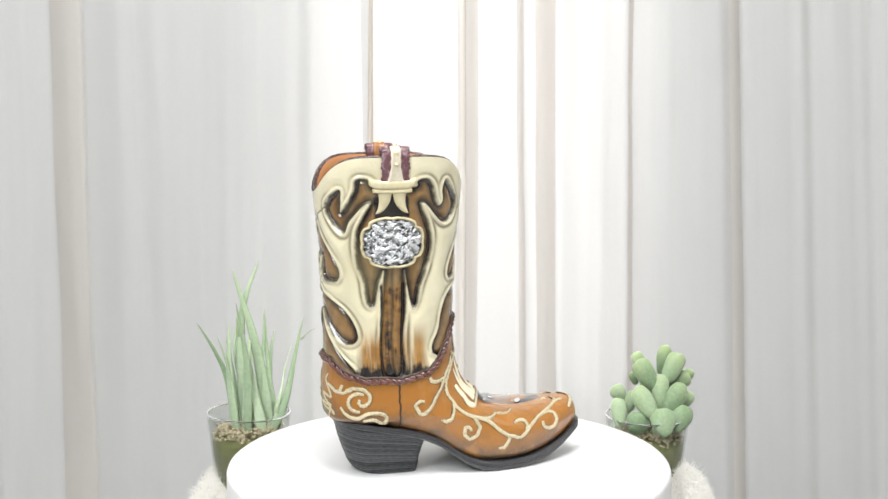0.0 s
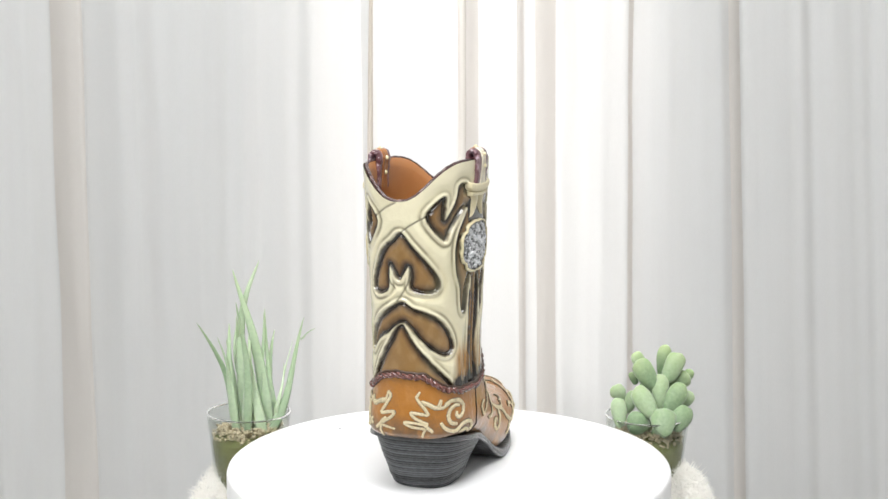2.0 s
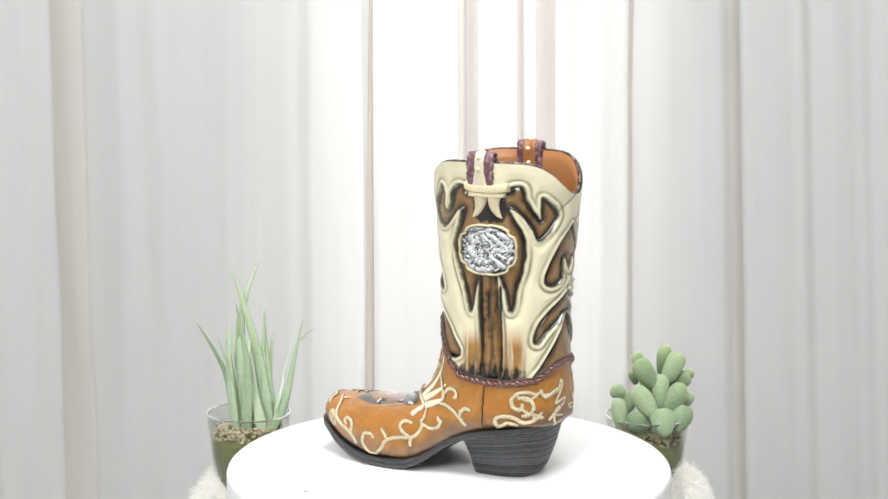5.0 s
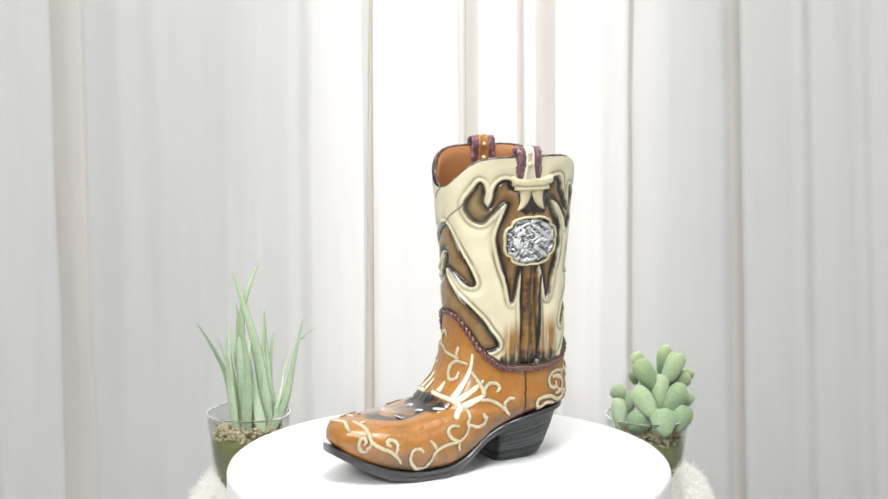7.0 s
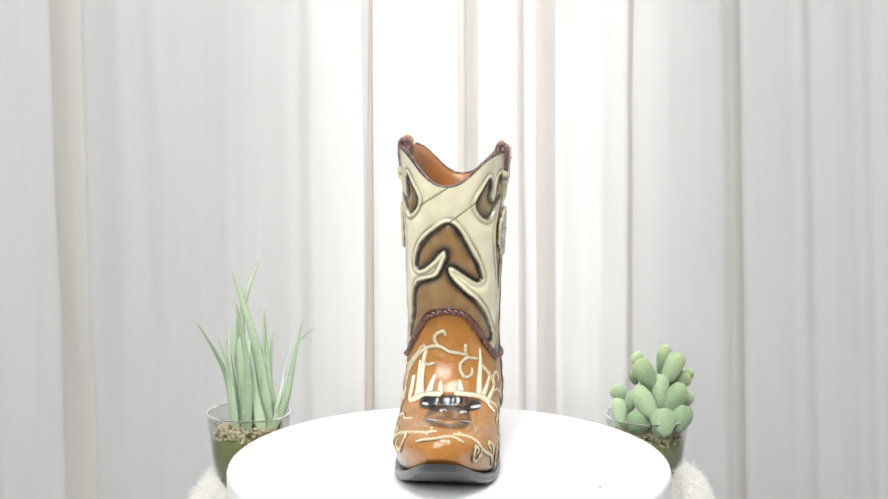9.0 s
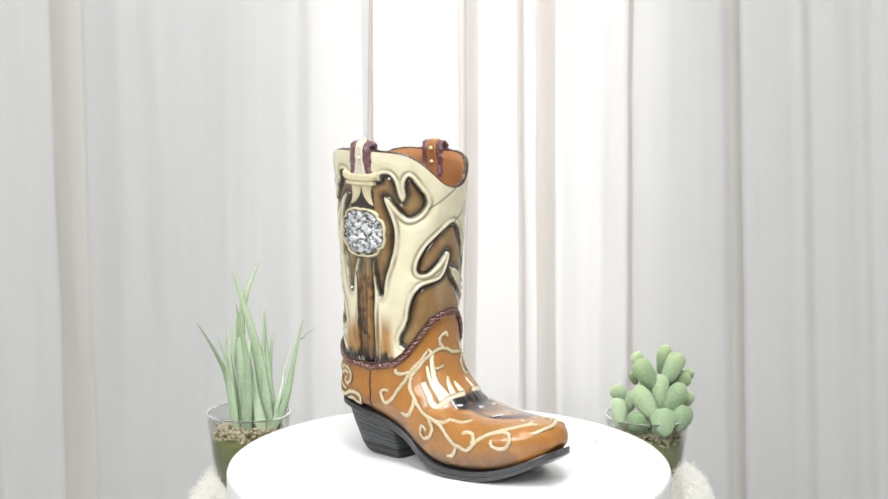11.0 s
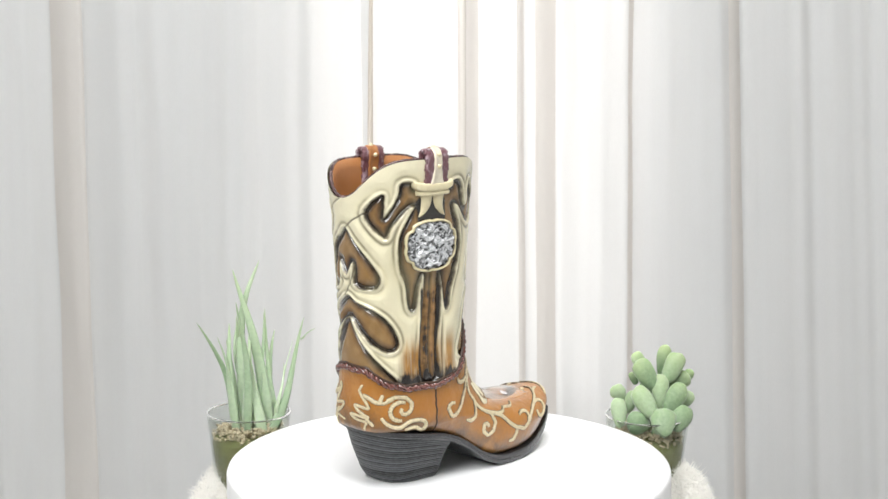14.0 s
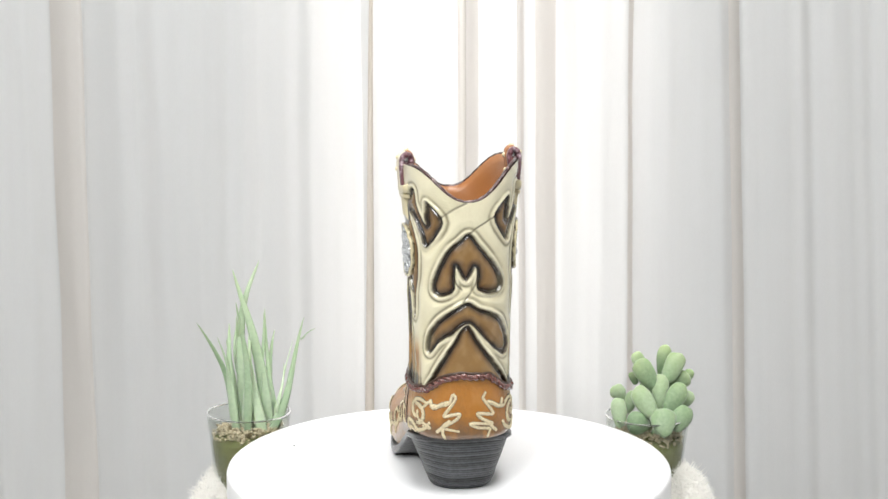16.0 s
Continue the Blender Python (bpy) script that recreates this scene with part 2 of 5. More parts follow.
def leaf_skin(name, low, high, scale, rough, sub=0.0):
    m = bpy.data.materials.new(name)
    m.use_nodes = True
    n, link = nodes_of(m)
    b = n["Principled BSDF"]
    t, big = noise_node(n, link, scale, 5), noise_node(n, link, scale / 6, 3)
    info = n.new("ShaderNodeObjectInfo")
    f = math_node(n, link, "ADD", math_node(n, link, "MULTIPLY", t.outputs[0], 0.5), math_node(n, link, "MULTIPLY", info.outputs["Random"], 0.55), True)
    col = mixed(n, link, f, low, high)
    col = mixed(n, link, math_node(n, link, "MULTIPLY", attribute(n, "tip"), 0.8, True), col, mixed(n, link, big.outputs[0], (0.56, 0.66, 0.30), (0.44, 0.54, 0.30)))
    link(col, b.inputs["Base Color"])
    b.inputs["Roughness"].default_value = rough
    b.inputs["Subsurface Weight"].default_value = sub
    b.inputs["Sheen Weight"].default_value, b.inputs["Sheen Roughness"].default_value = 2.5 * sub, 0.4
    b.inputs["Subsurface Radius"].default_value, b.inputs["Subsurface Scale"].default_value = (0.5, 0.8, 0.3), 0.004
    bn = n.new("ShaderNodeBump")
    bn.inputs["Strength"].default_value, bn.inputs["Distance"].default_value = 0.4, 0.0008
    link(t.outputs[0], bn.inputs["Height"])
    link(bn.outputs[0], b.inputs["Normal"])
    return m


M_SHAFT = shaft_paint()
M_TAN = two_tone("tan_leather_paint", "wash", (0.385, 0.156, 0.024), (0.155, 0.088, 0.042), 0.32, coat=0.6, scale=85, bump=0.6, jitter=1.1, rubbed=(0.45, 0.21, 0.055), deep=0.0012)
M_LINING = material("orange_lining_paint", (0.42, 0.185, 0.062), 0.42, grain=0.3, grain_scale=240, tone=(0.26, 0.085, 0.025), bump=0.15, coat=0.2, stain=0.3)
M_MAROON = two_tone("maroon_strap_paint", "wash", (0.160, 0.066, 0.080), (0.020, 0.008, 0.012), 0.3, coat=0.5, scale=300, bump=1.0, jitter=1.2, rubbed=(0.52, 0.42, 0.47), deep=0.0006)
M_BINDING = two_tone("dark_rim_paint", "wash", (0.060, 0.022, 0.022), (0.012, 0.008, 0.009), 0.26, coat=0.7, scale=260, bump=0.9, jitter=1.1, rubbed=(0.34, 0.24, 0.22), deep=0.0012)
M_CORD = two_tone("braid_paint", "wash", (0.17, 0.058, 0.045), (0.018, 0.008, 0.008), 0.25, coat=0.8, scale=700, bump=0.6, jitter=1.8)
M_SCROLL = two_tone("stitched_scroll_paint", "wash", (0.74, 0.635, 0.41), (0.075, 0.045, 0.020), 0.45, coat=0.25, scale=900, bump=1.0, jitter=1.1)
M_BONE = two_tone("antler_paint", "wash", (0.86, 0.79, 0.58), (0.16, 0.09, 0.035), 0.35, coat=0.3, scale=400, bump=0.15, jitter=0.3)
M_CREAM = material("cream_paint", (0.82, 0.75, 0.52), 0.33, grain=0.5, grain_scale=500, tone=(0.50, 0.40, 0.20), bump=0.2, coat=0.3, stain=0.12)
M_STRAP = material("strap_band_paint", (0.88, 0.83, 0.68), 0.3, grain=0.45, grain_scale=600, tone=(0.46, 0.34, 0.22), bump=0.2, coat=0.5, stain=0.2)
M_HEEL = two_tone("stacked_black_heel", "wash", (0.105, 0.112, 0.120), (0.005, 0.005, 0.006), 0.42, coat=0.05, scale=500, bump=0.35, jitter=0.6)
M_SOLE = material("black_sole_paint", (0.016, 0.016, 0.018), 0.28, grain=0.6, grain_scale=500, tone=(0.06, 0.06, 0.066), bump=0.6, bump_scale=450, coat=0.5, stain=0.3)
M_SILVER = two_tone("antique_silver_paint", "wash", (0.84, 0.86, 0.88), (0.016, 0.017, 0.020), 0.24, metal=0.45, coat=0.5, scale=900, bump=0.4, jitter=0.35)
M_GOLD = two_tone("gilded_border_paint", "wash", (0.68, 0.60, 0.37), (0.035, 0.025, 0.015), 0.22, coat=0.8, scale=420, bump=0.7, jitter=1.3)
M_DEER = two_tone("dark_deer_paint", "wash", (0.36, 0.150, 0.026), (0.010, 0.010, 0.012), 0.22, coat=0.8, scale=200, bump=0.3, jitter=0.25)
M_PEARL = material("white_highlight_paint", (0.74, 0.74, 0.75), 0.25, grain=0.7, grain_scale=600, tone=(0.22, 0.22, 0.24), coat=0.5, stain=0.25)
M_DARKLINE = material("dark_seam_paint", (0.03, 0.017, 0.012), 0.4, grain=0.6, grain_scale=800, tone=(0.10, 0.05, 0.03))
M_WHITE = material("white_gloss_plastic", (0.88, 0.88, 0.885), 0.32, grain=0.05, grain_scale=80, tone=(0.8, 0.8, 0.81), bump=0.03, bump_scale=200)
M_SCUFF = material("grey_scuff", (0.22, 0.22, 0.23), 0.6, grain=0.5, grain_scale=900)
M_CURTAIN = sheer_cloth("sheer_curtain_cloth", (0.785, 0.822, 0.842), (0.69, 0.722, 0.738), (0.66, 0.64, 0.615), (0.93, 0.85, 0.80))
# Curtain cloth again, darker and warmer: the folds' shade put into colour.
M_FOLD_SHADE = sheer_cloth("fold_shade_cloth", (0.745, 0.735, 0.715), (0.66, 0.645, 0.62), (0.62, 0.585, 0.55), (0.93, 0.845, 0.785))
M_EDGING = material("beige_edging_cloth", (0.66, 0.60, 0.53), 0.9, grain=0.3, grain_scale=500, tone=(0.52, 0.46, 0.40), bump=0.2, bump_scale=900)
M_EDGING_PALE = material("pale_edging_cloth", (0.82, 0.775, 0.72), 0.9, grain=0.3, grain_scale=500, tone=(0.74, 0.69, 0.64), bump=0.2, bump_scale=900)
M_GLASS = clear_glass()
M_RIM = bpy.data.materials.new("glass_rim")
M_RIM.use_nodes = True
for key, value in (("Base Color", (0.42, 0.45, 0.43, 1)), ("Roughness", 0.05), ("IOR", 1.5), ("Transmission Weight", 1.0)):
    M_RIM.node_tree.nodes["Principled BSDF"].inputs[key].default_value = value
M_ALOE = leaf_skin("aloe_blade", (0.20, 0.32, 0.185), (0.60, 0.72, 0.51), 420, 0.45, 0.1)
M_SUCC = leaf_skin("jade_leaf", (0.10, 0.185, 0.085), (0.44, 0.55, 0.36), 520, 0.65, 0.2)
M_PEBBLE = material("beige_gravel", (0.78, 0.69, 0.50), 0.7, grain=0.6, grain_scale=420, tone=(0.30, 0.22, 0.12), bump=0.4, stain=0.4)
M_MOSS = material("damp_moss_and_soil", (0.23, 0.28, 0.085), 0.85, grain=0.9, grain_scale=330, tone=(0.13, 0.11, 0.05), bump=0.9, bump_scale=500, stain=0.4)
M_FUR = material("cream_shaggy_fur", (0.95, 0.935, 0.89), 0.9, grain=0.3, grain_scale=300, tone=(0.86, 0.83, 0.76), stain=0.3)
M_WALL = material("plain_white_wall", (0.80, 0.79, 0.77), 0.8, grain=0.1, grain_scale=30, bump=0.1, bump_scale=150)
M_FLOOR = material("pale_wood_floor", (0.52, 0.52, 0.51), 0.5, grain=0.3, grain_scale=40, bump=0.1)
M_STOOL = material("white_painted_wood", (0.78, 0.77, 0.75), 0.5, grain=0.1, grain_scale=60)

# ---- room ----
def slab(name, lo, hi, mat, label, kind="structure"):
    bm = bmesh.new()
    bmesh.ops.create_cube(bm, size=1)
    lo, hi = Vector(lo), Vector(hi)
    for v in bm.verts:
        v.co = Vector((v.co.x * (hi.x - lo.x), v.co.y * (hi.y - lo.y), v.co.z * (hi.z - lo.z))) + (lo + hi) / 2
    return tagged(part(name, bm, mat, None, "", False), label, name.split("_")[0], "", kind)


FLOOR_Z, CEIL_Z, BACK_Y, FRONT_Y, HALF_X = -0.85, 1.65, 0.70, -2.4, 1.7
WIN_L, WIN_R, WIN_B, WIN_T = -0.112, 0.168, -0.16, 1.25
slab("floor", (-HALF_X - 0.1, FRONT_Y - 0.1, FLOOR_Z - 0.1), (HALF_X + 0.1, BACK_Y + 0.1, FLOOR_Z), M_FLOOR, "pale wooden floor of the small room")
slab("ceiling", (-HALF_X - 0.1, FRONT_Y - 0.1, CEIL_Z), (HALF_X + 0.1, BACK_Y + 0.1, CEIL_Z + 0.1), M_WALL, "plain white ceiling over the room")
slab("wall_west", (-HALF_X - 0.1, FRONT_Y, FLOOR_Z), (-HALF_X, BACK_Y, CEIL_Z), M_WALL, "plain white side wall")
slab("wall_east", (HALF_X, FRONT_Y, FLOOR_Z), (HALF_X + 0.1, BACK_Y, CEIL_Z), M_WALL, "plain white side wall")
slab("wall_south", (-HALF_X - 0.1, FRONT_Y - 0.1, FLOOR_Z), (HALF_X + 0.1, FRONT_Y, CEIL_Z), M_WALL, "plain white wall behind the viewer")
north = slab("wall_north", (-HALF_X - 0.1, BACK_Y, FLOOR_Z), (WIN_L, BACK_Y + 0.1, CEIL_Z), M_WALL, "white wall with a tall narrow window opening")
for lo, hi in (((WIN_R, BACK_Y, FLOOR_Z), (HALF_X + 0.1, BACK_Y + 0.1, CEIL_Z)), ((WIN_L, BACK_Y, FLOOR_Z), (WIN_R, BACK_Y + 0.1, WIN_B)), ((WIN_L, BACK_Y, WIN_T), (WIN_R, BACK_Y + 0.1, CEIL_Z))):
    bm = bmesh.new()
    bmesh.ops.create_cube(bm, size=1)
    for v in bm.verts:
        v.co = Vector([v.co[k] * (hi[k] - lo[k]) + (lo[k] + hi[k]) / 2 for k in range(3)])
    part("wall_panel", bm, M_WALL, north, "", False)
bm = bmesh.new()
bmesh.ops.create_grid(bm, x_segments=1, y_segments=1, size=1.2, matrix=Matrix.Translation((0.08, 1.7, 0.3)) @ Matrix.Rotation(radians(90), 4, "X"))
tagged(part("backdrop", bm, glow("bright_daylight", (1, 0.985, 0.96), DAY_GLOW), None), "bright white daylight outside the window", "sky", "", "structure")


# ---- curtains ----
def curtain_panel(left, right, tilts, depth0, label, tucks=()):
    """A hanging sheer panel; tilts: place across and how steeply the cloth turns away from there on."""
    across = np.arange(left, right + 0.1, 3.0)
    place, tilt = zip(*tilts)
    slope = np.array([tilt[max(0, np.searchsorted(place, a, "right") - 1)] for a in across], float)
    slope = 1.25 * np.convolve(np.pad(slope, 2, "edge"), np.array([1, 2, 3, 2, 1]) / 9, "valid")
    slope += 0.16 * np.sin(across / 9.5 + 1.3 * np.sin(across / 37)) + 0.10 * np.sin(across / 4.7 + 2.0 * np.sin(across / 61))
    depth = np.cumsum(slope) * 3.0 * 0.54e-3
    depth = depth - np.linspace(depth[0], depth[-1], len(depth)) + depth0
    lean = np.interp(across, (-400, 145, 655, 805, 905, 1105, 1280, 1600), (30, 27, 8, 4, 15, 0, 22, 20))
    zs = np.linspace(FLOOR_Z + 0.02, CEIL_Z - 0.06, 60)

    def hang(across, depth, lean):
        verts = []
        for z in zs:
            k = (0.266 - z) / 0.482          # 0 at the upper, 1 at the lower edge of the view
            x = (across + lean * k - 784) * (0.5395e-3 + 0.022e-3 * k) - 0.0037
            sway = 0.0020 * np.sin(z * 6 + across / 70) + 0.0014 * np.sin(z * 13 + across / 33) + 0.0006 * np.sin(z * 31 + across / 12)
            verts.append(np.stack([x + 0.5 * sway, CURTAIN_Y + depth * (1 + 0.15 * math.sin(z * 4)) + sway, across * 0 + z], -1))
        return np.concatenate(verts)

    ob = mesh_object("curtain", hang(across, depth, lean), grid_faces(len(across), len(zs), False), M_CURTAIN)
    # A second layer whose darker beige paints the fold's dimmer light.
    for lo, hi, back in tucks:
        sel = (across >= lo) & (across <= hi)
        mesh_object("tuck", hang(across[sel], depth[sel] + back - 0.002 * np.sin((across[sel] - lo) / (hi - lo) * 3.14), lean[sel]), grid_faces(int(sel.sum()), len(zs), False), M_FOLD_SHADE, ob, "doubled fold of the sheer cloth, coloured beige for its shade")
    return tagged(ob, label, "curtain", "curtains before the window")


CURTAIN_Y = 0.60
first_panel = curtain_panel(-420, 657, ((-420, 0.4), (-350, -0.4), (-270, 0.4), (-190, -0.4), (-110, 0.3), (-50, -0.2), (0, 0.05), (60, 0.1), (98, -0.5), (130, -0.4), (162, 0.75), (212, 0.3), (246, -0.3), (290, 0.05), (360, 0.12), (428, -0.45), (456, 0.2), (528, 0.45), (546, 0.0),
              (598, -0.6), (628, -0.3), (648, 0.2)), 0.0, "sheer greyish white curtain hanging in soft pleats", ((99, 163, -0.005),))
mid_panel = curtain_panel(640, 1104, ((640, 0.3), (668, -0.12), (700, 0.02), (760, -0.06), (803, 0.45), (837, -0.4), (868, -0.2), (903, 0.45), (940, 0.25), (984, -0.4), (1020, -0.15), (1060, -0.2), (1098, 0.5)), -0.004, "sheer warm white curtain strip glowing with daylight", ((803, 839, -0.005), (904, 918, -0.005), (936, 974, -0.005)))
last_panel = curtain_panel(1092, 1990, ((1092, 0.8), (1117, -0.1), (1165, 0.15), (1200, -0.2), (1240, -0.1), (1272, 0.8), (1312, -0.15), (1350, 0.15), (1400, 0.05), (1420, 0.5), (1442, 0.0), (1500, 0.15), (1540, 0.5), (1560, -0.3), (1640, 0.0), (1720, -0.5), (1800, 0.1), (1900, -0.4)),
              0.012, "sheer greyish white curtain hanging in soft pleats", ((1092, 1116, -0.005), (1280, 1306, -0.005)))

def edging(owner, across, lean, wide, grow, depth, mat=M_EDGING):
    """A beige folded edge down a panel's border; sizes in the panel's own steps across."""
    zs = np.linspace(FLOOR_Z + 0.02, CEIL_Z - 0.06, 60)
    k = (0.266 - zs) / 0.482
    x = (across + lean * k + 1.5 * np.sin(zs * 9 + across) - 784) * (0.5395e-3 + 0.022e-3 * k) - 0.0037
    half = 0.00054 * np.clip(wide + grow * k, 1.2, 11.0)
    verts = np.concatenate([np.stack([x + a * half, CURTAIN_Y + depth + b + 0.002 * np.sin(zs * 6), zs], -1) for a, b in ((-1, 0.004), (-0.6, 0), (0.6, 0), (1, 0.004), (0.6, 0.006), (-0.6, 0.006))])
    mesh_object("edging", verts, grid_faces(60, 6, False) + [(300 + i, 301 + i, i + 1, i) for i in range(59)], mat, owner, "beige folded edge")


edging(first_panel, 656, 0, 3.2, 6.2, -0.012)
edging(mid_panel, 812, 4, 7.0, -2.0, -0.012, M_EDGING_PALE)

# ---- pedestal, fur throw and turntable ----
SEAT_Z = -0.066
v, f = lathe(((0.001, SEAT_Z), (0.150, SEAT_Z), (0.155, SEAT_Z - 0.004), (0.155, SEAT_Z - 0.03), (0.12, SEAT_Z - 0.035), (0.06, SEAT_Z - 0.06), (0.05, -0.5), (0.07, -0.78), (0.14, FLOOR_Z + 0.02), (0.145, FLOOR_Z), (0.001, FLOOR_Z)), 48)
stool = tagged(mesh_object("pedestal_stool", v + np.array([0, 0.06, 0]), f, M_STOOL), "round white pedestal stool under the fur throw", "stool")


def throw_height(x, y):
    r = np.hypot(x, y - 0.06)
    lump = 0.020 * np.exp(-((r - 0.150) / 0.016) ** 2) * (1 + 0.5 * np.sin(5 * np.arctan2(y - 0.06, x) + 1.0))
    return SEAT_Z + 0.006 + lump - np.clip(r - 0.158, 0, 1) * 3.2


throw = new("fur_throw")
tagged(throw, "cream white shaggy fur throw under the turntable", "throw")
ang = np.linspace(0, 2 * np.pi, 96, endpoint=False)
rad = np.concatenate([np.linspace(0.002, 0.13, 8), np.linspace(0.136, 0.176, 14)])
rings = [np.stack([r * np.cos(ang), 0.06 + r * np.sin(ang), throw_height(r * np.cos(ang), 0.06 + r * np.sin(ang))], -1) for r in rad]
mesh_object("backing", np.concatenate(rings), grid_faces(96, len(rad), True, True), M_FUR, throw)
rng = np.random.RandomState(5)
pieces = []
for _ in range(95000):
    a = rng.uniform(0, 2 * np.pi)
    r = 0.171 * math.sqrt(rng.uniform(0.50, 1))
    x, y = r * math.cos(a), 0.06 + r * math.sin(a)
    if math.hypot(x, y) < 0.122 or math.hypot(x - 0.1255, y - 0.1) < 0.02 or math.hypot(x + 0.1265, y - 0.1) < 0.02:
        continue
    base = np.array([x, y, float(throw_height(x, y))])
    lean = np.array([math.cos(a), math.sin(a), 0]) * rng.uniform(0, 0.5) + rng.normal(0, 0.9, 3)
    d = np.array([lean[0], lean[1], 0.5 + 0.5 * rng.normal()])
    d = d / np.linalg.norm(d) * rng.uniform(0.0018, 0.0042)
    curl = rng.normal(0, 0.0022, 3)
    side = np.cross(d, rng.normal(0, 1, 3))
    side = side / (np.linalg.norm(side) + 1e-9) * rng.uniform(0.00013, 0.00028)
    other = np.cross(d / np.linalg.norm(d), side)
    ring = lambda c, k: [c + side * k, c + (-0.5 * side + 0.87 * other) * k, c + (-0.5 * side - 0.87 * other) * k]
    pv = np.array(ring(base - d * 0.1, 1.0) + ring(base + d * 0.65 + curl * 0.6, 1.0) + [base + d + curl])
    pieces.append((pv, [(0, 1, 4, 3), (1, 2, 5, 4), (2, 0, 3, 5), (3, 4, 6), (4, 5, 6), (5, 3, 6)]))
v, f = joined(pieces)
tagged(mesh_object("fleece", v, f, M_FUR, throw), kind="stuff")

turntable = new("turntable")
tagged(turntable, "round white glossy display turntable standing on the fur throw", "turntable")
v, f = lathe(((0.0005, 0), (0.05, 0), (0.10, 0), (0.1215, 0), (0.1232, -0.0004), (0.1244, -0.0013), (0.125, -0.003), (0.125, -0.024), (0.1243, -0.0262), (0.12, -0.027), (0.06, -0.027)), 160)
mesh_object("platter", v, f, M_WHITE, turntable)
v, f = lathe(((0.05, -0.029), (0.116, -0.029), (0.1185, -0.031), (0.1185, SEAT_Z + 0.008), (0.05, SEAT_Z + 0.008)), 96)
mesh_object("base", v, f, M_WHITE, turntable)
v, f = ball((0.0407, 0.0862, 0), (0.0016, 0.0007, 0.0003), 8)
mesh_object("scuff", v, f, M_SCUFF, turntable, "tiny grey scuff")

# boot profile, in millimetres: toe towards +x, sole on z = 0
FX = (3.5, 2.5, 0.4, -0.7, -0.9, -2.0, -1.5, 0.5, 2.5, 5.6, 10.4, 16, 21, 26, 31, 36, 42, 49, 57, 64.4, 69.9, 72.7, 73.6)
FZ = (180, 157, 133, 108, 95, 82, 70, 60, 53.5, 47.5, 42.5, 37, 35, 34, 33.3, 33, 33, 33.0, 32.8, 32.9, 32.2, 28.6, 23.0)
BX = (-77.5, -76.4, -74.4, -73.0, -72.4, -72.3, -72.4, -72.5, -73.2, -73.2, -72.5, -70.5, -55, -36, -20, -5, 8, 22, 36, 50, 60.2, 67.2, 71.4)
BZ = (180, 157, 133, 108, 95, 82, 70, 61, 53, 45, 38, 31.5, 29.5, 26, 21, 12, 6, 4.5, 5, 8, 12, 16, 20)
HW = (29.3, 28.6, 27.8, 26.6, 26, 25.6, 25.4, 25.6, 26.3, 27, 27.3, 27.3, 27, 26.6, 26.6, 27.4, 28.0, 27.2, 25.0, 20.2, 14.8, 10.6, 7)
CY = (-1.2, -1.2, -1.2, -1.2, -1.2, -1.2, -1.2, -1.2, -1.2, -1, -0.9, -0.8, -0.4, 0, 0.5, 1, 1.5, 2.2, 2.9, 3.5, 3.9, 4.2, 4.2)
LAST = len(FX) - 1


def below(s, square=2.8):
    """How square the foot's lower half is; the walls stand steeper towards the ball and the toe."""
    return 2.35 + np.clip((s - 8) / 5, 0, 1) - 0.6 * np.clip((s - 15) / 4, 0, 1) + square * np.clip((s - 12) / 3, 0, 1)


def at_height(s, phi):
    """Angles at which the squarer foot keeps the height that a rounder one has at phi."""
    c, q = np.cos(np.radians(phi)), np.sin(np.radians(phi))
    low = -np.abs(c) ** (below(s) / below(s, 0.0))
    return np.where(c < 0, np.degrees(np.arctan2(np.sign(q) * np.sqrt(1 - np.minimum(low * low, 1)), low)), phi)


def upper(s, phi, out=0.0):
    """Points of the boot's outer skin: s runs from the rim down to the toe, phi from the front (0) round by the left side (90) to the back."""
    s, phi = np.broadcast_arrays(np.asarray(s, float), np.radians(np.asarray(phi, float)))
    fx, fz, bx, bz, w, cy = (spline(v, s) for v in (FX, FZ, BX, BZ, HW, CY))
    c, q = np.cos(phi), np.sin(phi)
    n = np.where(c < 0, below(s), 2.35 + 0.1 * np.clip((s - 8) / 5, 0, 1) - 0.4 * np.clip((s - 15) / 4, 0, 1))
    a = np.sign(c) * np.abs(c) ** (2 / n)
    b = np.sign(q) * np.abs(q) ** (2 / n)
    mx, mz = (fx + bx) / 2, (fz + bz) / 2
    hx, hz = (fx - bx) / 2, (fz - bz) / 2
    length = np.hypot(hx, hz)
    k = 1 + out / np.maximum(length, 6.0)
    return np.stack([mx + hx * a * k, cy + (w + out) * b, mz + hz * a * k], -1)


def rim_height(phi):
    return 174.2 - 1.4 * np.sin(np.radians(phi)) - 18.4 * np.abs(np.cos(np.radians(phi))) ** 5


def collar_height(phi):
    return np.interp(np.cos(np.radians(phi)), (-1, -0.93, -0.85, -0.7, -0.4, 0, 0.35, 0.56, 0.73, 0.88, 0.95, 1), (65, 64, 61, 56.8, 54.6, 54.3, 57, 62.5, 69, 78, 83, 85.5))


def s_at(phi, z):
    """The ring parameter at which the skin at phi comes to the height z."""
    lo, hi = np.zeros_like(np.asarray(phi, float) + z), np.full_like(np.asarray(phi, float) + z, 13.0)
    for _ in range(30):
        mid = (lo + hi) / 2
        high = upper(mid, phi)[..., 2] > z
        lo, hi = np.where(high, mid, lo), np.where(high, hi, mid)
    return (lo + hi) / 2


